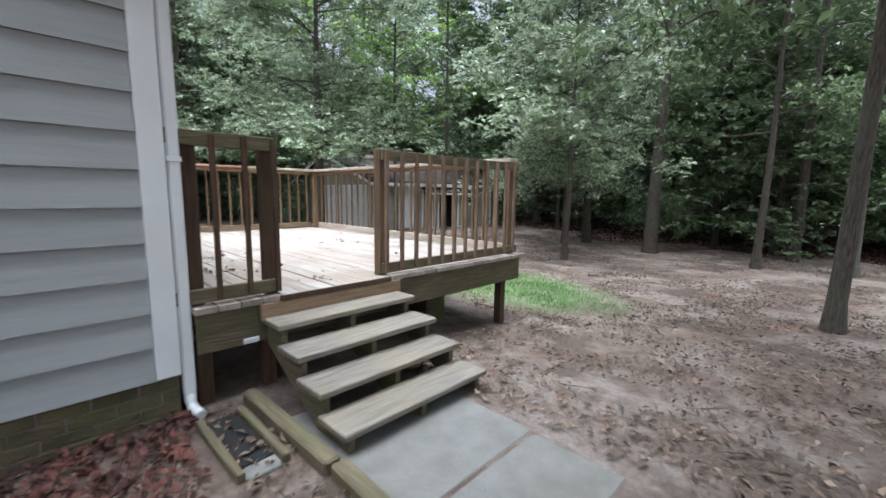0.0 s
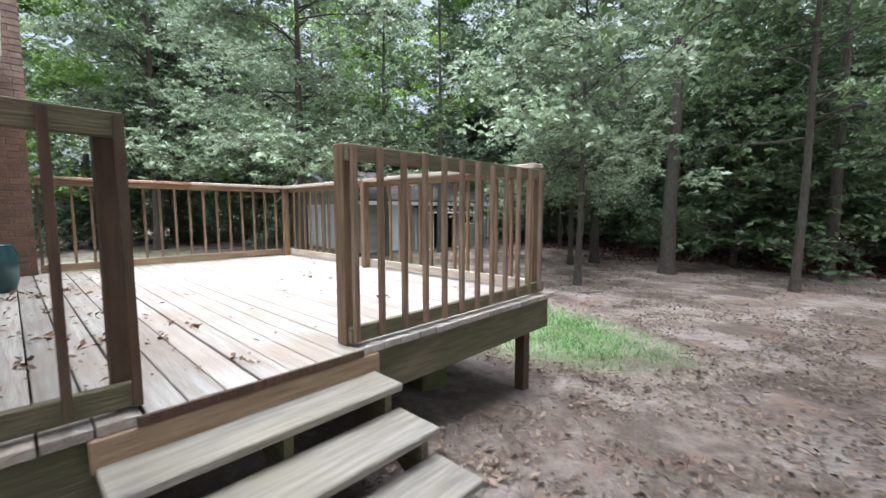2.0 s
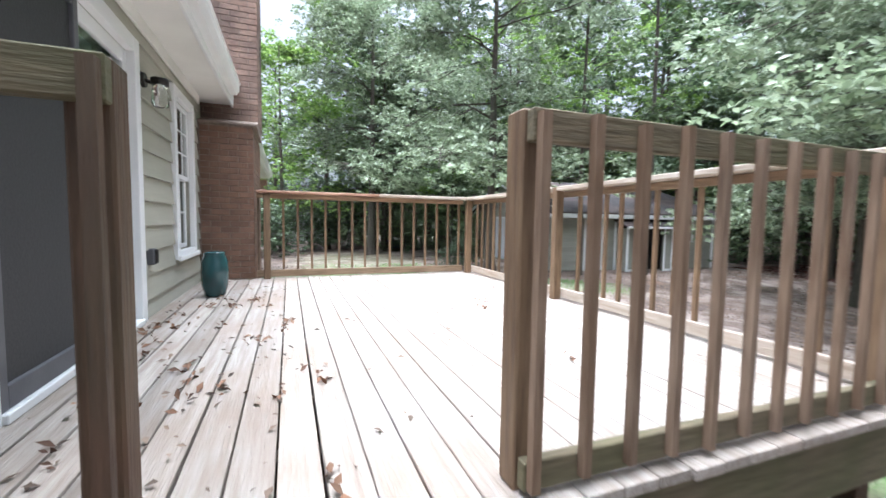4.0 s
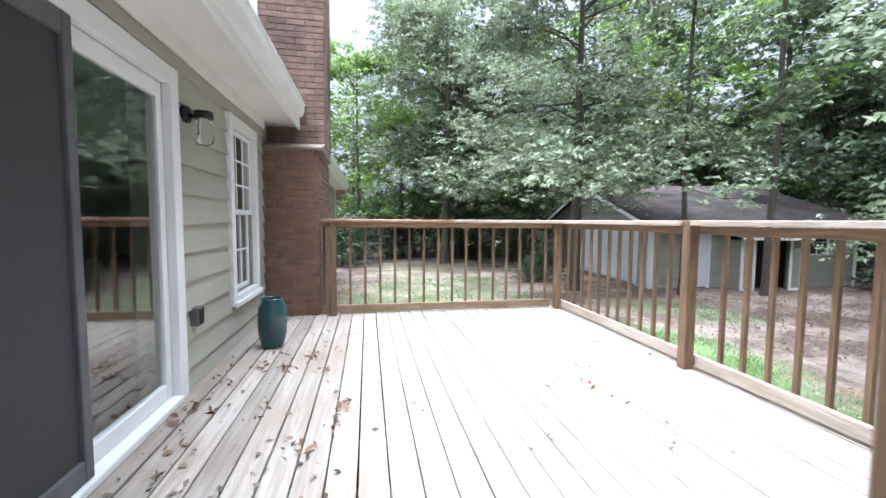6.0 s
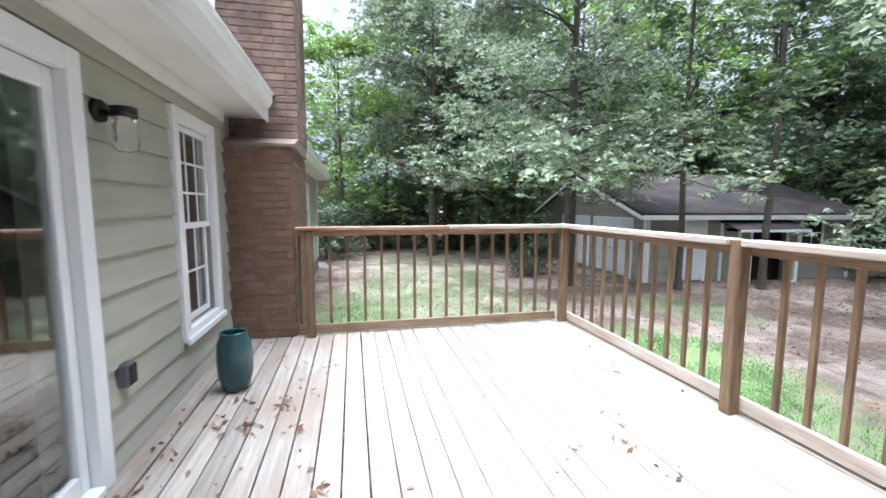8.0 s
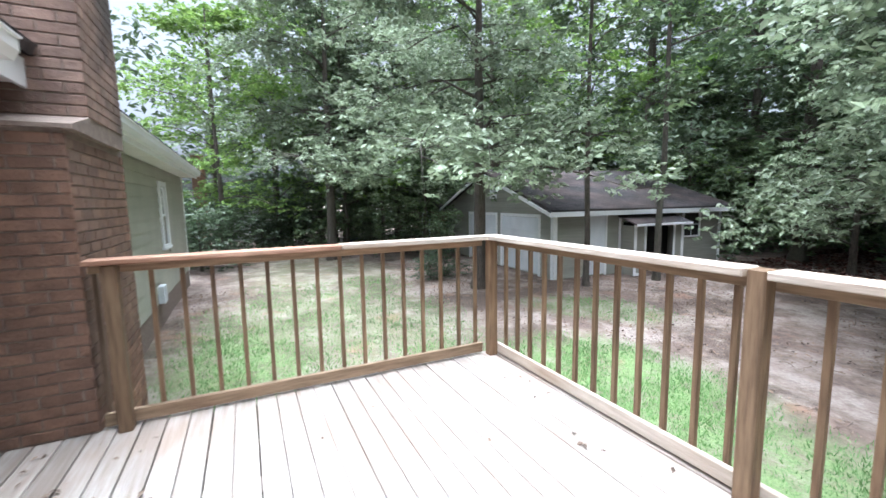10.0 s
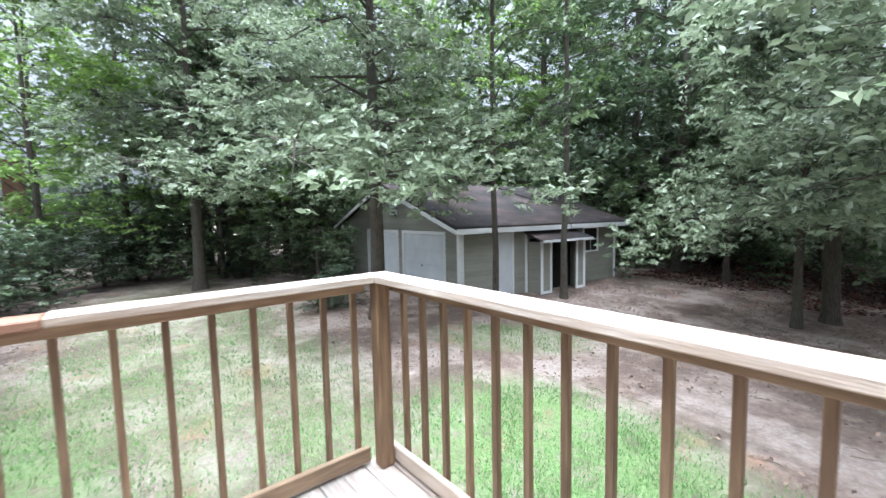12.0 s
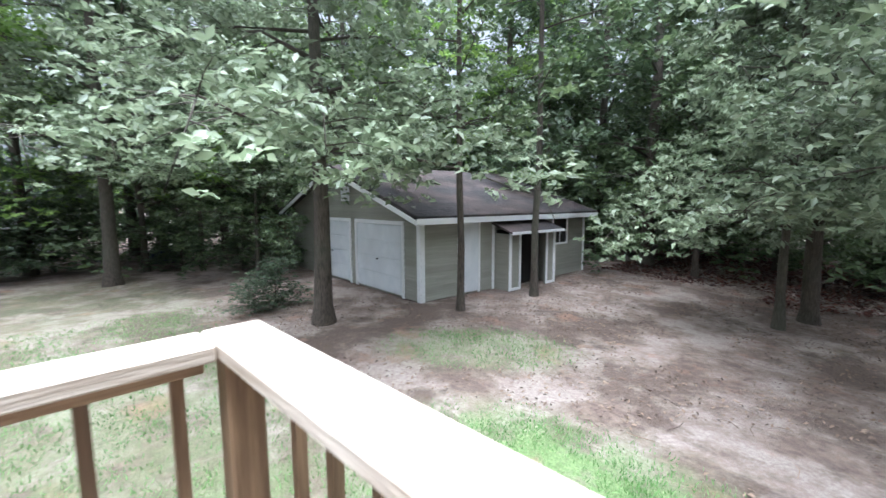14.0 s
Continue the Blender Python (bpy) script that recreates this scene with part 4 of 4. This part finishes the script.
KINDS = {
    "broad": tree_meshes(11, 11, 0.17, 3.0, 4.6, 32, 15, 54, 0.145, LEAF_PALE, 0.20, low=2.5, bias=1.3, lift=0.5),
    "low": tree_meshes(12, 7.8, 0.11, 2.1, 3.4, 34, 14, 54, 0.145, LEAF_PALE, 0.20, low=1.45, bias=1.25, lift=0.4),
    "spread": tree_meshes(21, 7.5, 0.08, 2.6, 2.9, 22, 12, 54, 0.135, LEAF_PALE, 0.22, low=2.1, bias=1.2, lift=0.4),
    "over": tree_meshes(22, 13, 0.13, 3.6, 4.4, 30, 11, 39, 0.17, LEAF_MID, 0.14, low=3.0, bias=1.1),
    "tall": tree_meshes(13, 18, 0.20, 3.6, 4.6, 28, 10, 30, 0.23, LEAF_MID, 0.12, lift=0.8, bias=1.15),
    "thin": tree_meshes(14, 13, 0.075, 3.2, 1.9, 22, 5, 27, 0.16, LEAF_MID, 0.1, lift=0.7),
    "bright": tree_meshes(15, 15, 0.17, 2.6, 4.6, 28, 10, 30, 0.23, LEAF_BRIGHT, 0.15, lift=0.8, bias=1.15),
    "deep": tree_meshes(16, 18, 0.22, 3.2, 5.0, 30, 10, 30, 0.26, LEAF_DEEP, 0.14, lift=0.8, bias=1.15),
    "pole": tree_meshes(20, 18, 0.20, 8.5, 3.2, 15, 7, 27, 0.23, LEAF_MID, 0.1, lift=0.8),
    "edge": tree_meshes(18, 8.5, 0.09, 0.7, 3.2, 32, 10, 30, 0.18, LEAF_MID, 0.18, lift=0.6, bias=1.1),
    "shrub": tree_meshes(19, 1.7, 0.03, 0.1, 1.0, 18, 8, 16, 0.11, LEAF_DEEP, 0.1),
    "sapling": tree_meshes(17, 4.6, 0.035, 0.3, 1.9, 24, 9, 14, 0.16, LEAF_MID, 0.1),
}
TREE_LABELS = {
    "broad": "broad tree with pale layered leaves and low sweeping limbs",
    "low": "broad tree whose pale leafy limbs hang near the ground",
    "tall": "tall straight yard tree with a high green crown",
    "thin": "slender young tree with a thin straight trunk",
    "bright": "woodland tree with fresh bright green leaves",
    "deep": "tall dark green woodland tree",
    "spread": "slim tree with a wide crown of pale leaves",
    "over": "yard tree with leafy limbs reaching overhead, some added out of view for shade",
    "pole": "tall bare-trunked tree with its leaves high up",
    "edge": "bushy young tree leafed down to the ground at the wood's edge",
    "shrub": "dense dark green shrub",
    "sapling": "leafy understory sapling at the edge of the woods",
}


def tree(kind, x, y, scale=1.0, turn=0.0, stretch=1.0):
    t = thing("tree", (x, y, ground_z(x, y)), TREE_LABELS[kind], "tree", kind + " trees", turn=turn)
    for nm, me in zip(("trunk", "crown"), KINDS[kind]):
        ob = new(nm, me)
        ob.parent = t
        ob.scale = (scale * stretch, scale * stretch, scale)
    return t


# yard trees, with three out of view added for shade
for row in (("broad", -13.1, 7.3, 1.0, 20), ("thin", -11.8, 9.65, 1.0, 40), ("thin", -11.5, 11.9, 1.15, 190), ("low", -7.13, 13.65, 1.0, 75, 0.8),
            ("pole", -4.3, 14.0, 1.0, 0), ("spread", -5.08, 9.8, 1.0, 250), ("pole", -6.75, 14.65, 0.75, 100),
            # last three over trees here stand out of view, added to shade the steps
            ("deep", -11.3, 18.7, 1.0, 30), ("over", -1.4, 12.6, 0.9, 130, 0.75), ("pole", -0.87, 15.5, 0.9, 220, 0.75), ("over", 0.07, 6.6, 1.1, 120, 0.65), ("over", 2.7, 3.3, 1.15, 60), ("over", 2.4, -2.6, 1.25, 10), ("over", 4.6, 0.4, 1.25, 200),
            ("pole", 0.25, 13.1, 0.8, 150), ("thin", -5.4, 21.0, 1.5, 70), ("broad", -20.4, 5.0, 1.1, 45), ("thin", -22.5, 6.1, 1.1, 15), ("thin", -22.4, 7.7, 1.1, 95), ("edge", -18.6, 8.2, 0.65, 45), ("deep", -27.0, 5.7, 0.8, 90),
            ("broad", -24.0, 9.0, 1.0, 200), ("bright", -21.5, 13.0, 1.1, 280), ("bright", -17.5, 19.0, 1.0, 10), ("tall", -14.0, 20.5, 1.0, 60),
            ("bright", -22.7, 1.2, 0.7, 140), ("bright", -24.3, 3.4, 0.9, 40), ("edge", -3.2, 17.5, 1.1, 130), ("bright", -27.5, 0.8, 0.8, 15), ("edge", -12.0, 21.0, 1.1, 0), ("edge", -8.0, 21.5, 1.2, 60), ("edge", -4.5, 20.5, 1.1, 110), ("edge", -0.8, 20.0, 1.2, 170), ("edge", 2.5, 18.5, 1.1, 230), ("edge", 4.0, 15.5, 1.0, 300), ("edge", -9.5, 17.5, 1.0, 20), ("edge", -1.5, 17.0, 1.1, 80)):
    tree(*row)


def woods():
    """The woods around the yard, thinning out over the house."""
    rng = random.Random(5)
    kinds = ("deep", "tall", "bright", "deep", "tall")
    placed = []
    for ring, count, r0, r1 in ((0, 20, 19, 24), (1, 18, 24, 31), (2, 12, 31, 40)):
        for i in range(count):
            az = radians(-20 + 225 * (i + rng.uniform(0.1, 0.9)) / count)
            r = rng.uniform(r0, r1)
            x, y = -6 + r * math.cos(az), 5 + r * math.sin(az)
            if (y < 4.0 and x < -8) or x > 6:
                continue
            if y < 2.0 and -26 < x < 3:
                continue
            if -21 < x < -11 and 8 < y < 18:
                continue
            tree(rng.choice(kinds), x, y, rng.uniform(0.8, 1.15), rng.uniform(0, 360))
    for i in range(26):
        az = radians(-15 + 205 * (i + rng.random()) / 26)
        r = rng.uniform(16.0, 22)
        x, y = -6 + r * math.cos(az), 5 + r * math.sin(az)
        if x > 7 or (y < 1.5 and x < 3) or (-21 < x < -11 and 7.0 < y < 18):
            continue
        tree("edge", x, y, rng.uniform(0.7, 1.15), rng.uniform(0, 360))
    for i in range(46):
        az = radians(-15 + 205 * (i + rng.random()) / 46)
        r = rng.uniform(16.5, 25)
        x, y = -6 + r * math.cos(az), 5 + r * math.sin(az)
        if x > 7 or (y < 1.5 and x < 3) or (-21 < x < -11 and 7.5 < y < 18):
            continue
        tree("sapling", x, y, rng.uniform(0.5, 1.1), rng.uniform(0, 360), 1.25)


woods()


def far_woods():
    """The wall of distant leaves behind the trees, with gaps to the sky."""
    rng = np.random.default_rng(8)
    n = 70000
    az = np.radians(rng.uniform(40, 200, n))
    r = rng.uniform(36, 52, n)
    p = np.stack([-6 + r * np.cos(az), 5 + r * np.sin(az), rng.uniform(-0.5, 1, n) * 1.0], 1)
    p[:, 2] = -0.5 + 19 * rng.uniform(0, 1, n) ** 1.7
    lump = np.array([noise.noise(Vector(q) * 0.16) for q in p])
    keep = lump > (-0.3 + 0.03 * p[:, 2])
    p = p[keep]
    me = leaf_mesh("far_woods", p, rng.uniform(0.4, 0.95, len(p)), np.zeros((len(p), 3)), LEAF_DEEP, 0.7, rng)
    tagged(new("far_woods", me), "distant wall of dark woodland leaves", "woods", kind="stuff")


far_woods()


def understory():
    """Leaves of the young growth between the trunks at the edge of the woods."""
    rng = np.random.default_rng(18)
    n = 120000
    az = np.radians(rng.uniform(35, 175, n))
    r = rng.uniform(17.5, 28, n)
    p = np.stack([-6 + r * np.cos(az), 5 + r * np.sin(az), -0.3 + 6.5 * rng.uniform(0, 1, n) ** 1.3], 1)
    lump = np.array([noise.noise(Vector(q) * 0.55) for q in p])
    clear = (p[:, 0] < -10.5) & (p[:, 0] > -21) & (p[:, 1] < 18)
    p = p[(lump > 0.02) & ~clear]
    me = leaf_mesh("understory", p, rng.uniform(0.09, 0.20, len(p)), np.zeros((len(p), 3)), LEAF_MID, 0.7, rng)
    tagged(new("understory", me), "green undergrowth between the trunks at the wood's edge", "undergrowth", kind="stuff")


understory()

for x, y, k in ((-19.8, 0.6, 1.1), (-21.5, 0.2, 1.3), (-22.6, 1.4, 1.2), (-23.5, 2.6, 1.3), (-24.2, 3.9, 1.2), (-15.0, 7.2, 0.55), (-14.6, 6.6, 0.4), (-22.0, 7.0, 0.8), (-19.8, 9.4, 0.7), (-20.5, 8.4, 0.6)):
    tree("shrub", x, y, k, x * 70, 1.25)


# ---- beyond the yard ----
def neighbour_house():
    h = thing("neighbour_house", (-31, -4, -0.3), "grey neighbouring house with a white gable edge and brick chimney", "house")
    part("wall", prism([(-9.0, -0.4), (-0.7, -0.4), (-0.7, 2.3), (-4.8, 4.4), (-9.0, 2.3)], "x", -36, -28), SIDING_GREY, h)
    part("roof", prism([(-9.6, 2.1), (-4.8, 4.5), (-0.1, 2.25), (-0.1, 2.38), (-4.8, 4.66), (-9.6, 2.26)], "x", -36.4, -27.6), SHINGLE, h)
    part("rake_board", prism([(-4.8, 4.3), (-0.1, 2.05), (-0.1, 2.3), (-4.8, 4.58)], "x", -27.6, -27.55), WHITE, h)
    c = part("brick_chimney", box(-30.0, -29.2, -0.35, 0.25, -0.4, 4.6, 0.01), BRICK, h, "red brick chimney")
    part("chimney_cap", box(-30.05, -29.15, -0.4, 0.3, 4.6, 4.7, 0.01), CONCRETE, c)
    part("wing_wall", box(-38, -32, 0.3, 5.0, -0.4, 1.9, 0), SIDING_GREY, h)
    part("wing_roof", prism([(0.0, 1.9), (2.6, 2.5), (5.3, 1.9), (5.3, 2.0), (2.6, 2.62), (0.0, 2.0)], "x", -38.4, -31.6), SHINGLE, h)


def playhouse():
    p = thing("garden_hut", (-24.5, 11.5, -0.16), "weathered small garden hut with an arched whitish doorway", "hut")
    part("wall", box(-26.2, -25.35, 11.0, 11.1, -0.2, 1.5, 0), TREAD, p)
    part("wall", box(-24.55, -22.6, 11.0, 11.1, -0.2, 1.5, 0), MOSSWOOD, p)
    part("wall", box(-22.7, -22.6, 11.1, 13.5, -0.2, 1.5, 0), MOSSWOOD, p)
    part("back_wall", box(-26.2, -22.7, 13.4, 13.5, -0.2, 1.5, 0), DARK, p)
    arch = [(-24.95 + 0.42 * math.cos(math.pi * i / 10), 1.0 + 0.42 * math.sin(math.pi * i / 10)) for i in range(11)]
    arch2 = [(-24.95 + 0.56 * math.cos(math.pi * i / 10), 1.0 + 0.56 * math.sin(math.pi * i / 10)) for i in range(11)]
    bm = bmesh.new()
    outer, inner = [(-24.39, -0.2)] + arch2 + [(-25.51, -0.2)], [(-24.53, -0.2)] + arch + [(-25.37, -0.2)]
    for k in range(len(outer) - 1):
        prism([outer[k], outer[k + 1], inner[k + 1], inner[k]], "y", 10.93, 11.0, None, bm)
    part("door_arch", bm, SHEDWHITE, p, "whitish arched door surround")
    part("roof", prism([(-26.5, 1.45), (-24.4, 2.3), (-22.3, 1.45), (-22.3, 1.53), (-24.4, 2.4), (-26.5, 1.53)], "y", 10.8, 13.7), SHINGLE, p)
    t = thing("storage_bin", (-24.3, 7.0, ground_z(-24.3, 7)), "dark blue plastic storage bin among the trees", "bin")
    part("body", box(-24.7, -24.0, 6.5, 7.35, -0.2, 0.25, 0.04), BLUE, t)
    part("lid", box(-24.74, -23.96, 6.46, 7.39, 0.25, 0.31, 0.02), BLUE, t)


neighbour_house()
playhouse()


# ---- grass, litter, mulch ----
def grass():
    rng = np.random.default_rng(3)
    pts = []
    n = 260000
    xs, ys, k = rng.uniform(-16, -1.5, n), rng.uniform(0.8, 9.5, n), rng.uniform(0, 1, n)
    for x, y, q in zip(xs, ys, k):
        if X_BACK < x < X_FRONT and y < Y_SIDE:
            continue
        t = turf_at(x, y)
        if t > 0.1 and q < t * (0.55 + 0.8 * noise.noise(Vector((x, y, 0)) * 1.6)):
            pts.append((x, y, ground_z(x, y) + 0.02))
    p = np.array(pts)
    m = len(p)
    h = rng.uniform(0.02, 0.06, m)
    a = rng.uniform(0, 2 * math.pi, m)
    d = np.stack([np.cos(a), np.sin(a), np.zeros(m)], 1) * 0.006
    lean = np.stack([rng.normal(0, 0.4, m), rng.normal(0, 0.4, m), np.ones(m)], 1) * h[:, None]
    v = np.stack([p - d, p + d, p + lean], 1).reshape(-1, 3)
    me = bpy.data.meshes.new("grass")
    me.vertices.add(3 * m)
    me.vertices.foreach_set("co", v.reshape(-1))
    me.loops.add(3 * m)
    me.loops.foreach_set("vertex_index", np.arange(3 * m, dtype=np.int32))
    me.polygons.add(m)
    me.polygons.foreach_set("loop_start", np.arange(m, dtype=np.int32) * 3)
    me.update(calc_edges=True)
    me.materials.append(GRASS)
    tagged(new("grass", me), "thin patchy bright green grass", "grass", kind="stuff")


grass()


def scatter(name, label, category, material, n, x0, x1, y0, y1, s0, s1, z, keep, seed, flat=0.35):
    rng = np.random.default_rng(seed)
    p = [(x, y, z(x, y)) for x, y in zip(rng.uniform(x0, x1, n), rng.uniform(y0, y1, n)) if keep(x, y)]
    p = np.array(p)
    p[:, 2] += rng.uniform(0.004, 0.02, len(p))
    me = leaf_mesh(name, p, rng.uniform(s0, s1, len(p)), np.zeros((len(p), 3)), material, flat, rng)
    tagged(new(name, me), label, category, kind="stuff")


def off_path(x, y):
    return not (x < X_FRONT and y < Y_SIDE and x > X_BACK) and not (-2.7 < x < -0.4 and 0.9 < y < 2.0) and y > 0.6


scatter("leaf_litter", "dry brown leaves and twigs on the soil", "litter", LITTER, 46000, -16, 6, 0.6, 18, 0.02, 0.07, lambda x, y: ground_z(x, y) + 0.015, lambda x, y: off_path(x, y) and noise.noise(Vector((x, y, 3)) * 0.7) > -0.2 and turf_at(x, y) < 0.18, 21)
scatter("fine_litter", "small dry leaf pieces and needles on the soil by the steps", "litter", LITTER, 26000, -3.5, 4.5, 0.6, 9.0, 0.012, 0.06, lambda x, y: ground_z(x, y) + 0.015, lambda x, y: off_path(x, y) and turf_at(x, y) < 0.18 and noise.noise(Vector((x, y, 7)) * 1.4) > -0.25, 24, 0.5)
scatter("wood_floor_leaves", "reddish brown fallen leaves along the edge of the woods", "litter", MULCH, 22000, -12, 8, 14.5, 26, 0.06, 0.16, lambda x, y: ground_z(x, y) + 0.02, lambda x, y: y > 16.2 + 1.6 * noise.noise(Vector((x, y, 2)) * 0.5), 25, 0.5)
scatter("mulch", "reddish brown bark mulch and leaves by the foundation", "mulch", MULCH, 9000, -2.68, 0.3, -1.6, 0.60, 0.02, 0.075, lambda x, y: 0.02 + 0.03 * abs(noise.noise(Vector((x, y, 0)) * 5)), lambda x, y: y < 0.58 - 0.12 * (x + 2.68) + 0.25 * noise.noise(Vector((x, y, 5)) * 2) - 0.15 * max(0, x + 1.2), 22, 0.6)
scatter("fallen_leaves", "curled brown leaves scattered on the deck boards", "leaves", LITTER, 700, -7.2, -2.8, 0.6, 3.9, 0.015, 0.05, lambda x, y: DECK_Z + 0.001, lambda x, y: y < 1.5 or noise.noise(Vector((x, y, 9)) * 3) > 0.25, 23, 0.25)


def twigs():
    rng = np.random.default_rng(31)
    bm = bmesh.new()
    for i in range(520):
        x, y = rng.uniform(-8, 4), rng.uniform(1.2, 11)
        if not off_path(x, y) or turf_at(x, y) > 0.3:
            continue
        a, ln = rng.uniform(0, 6.28), rng.uniform(0.06, 0.32)
        z = ground_z(x, y) + 0.03
        tube([(x, y, z), (x + ln * 0.5 * math.cos(a), y + ln * 0.5 * math.sin(a), z + 0.012), (x + ln * math.cos(a + 0.25), y + ln * math.sin(a + 0.25), z)], [0.004, 0.004, 0.002], 4, bm)
    solo("twigs", bm, LITTER, "thin dry twigs lying on the soil", "twigs", kind="stuff")


twigs()


def leaf_clusters():
    """Small heaps of curled oak leaves and catkins caught on the deck boards."""
    rng = np.random.default_rng(41)
    pts = []
    for i in range(34):
        cx, cy = rng.uniform(-6.0, -2.9), 0.62 + abs(rng.normal(0, 0.55))
        if i < 5:
            cx, cy = rng.uniform(-5.5, -3.2), rng.uniform(1.2, 3.6)
        for k in range(int(rng.integers(3, 10))):
            pts.append((cx + rng.normal(0, 0.06), min(3.85, cy + rng.normal(0, 0.025)), DECK_Z + rng.uniform(0.006, 0.02)))
    p = np.array(pts)
    me = leaf_mesh("leaf_clusters", p, rng.uniform(0.02, 0.06, len(p)), np.zeros((len(p), 3)), MULCH_DRY, 0.6, rng)
    tagged(new("leaf_clusters", me), "dry reddish brown leaf heaps on the deck boards", "leaves", kind="stuff")


leaf_clusters()
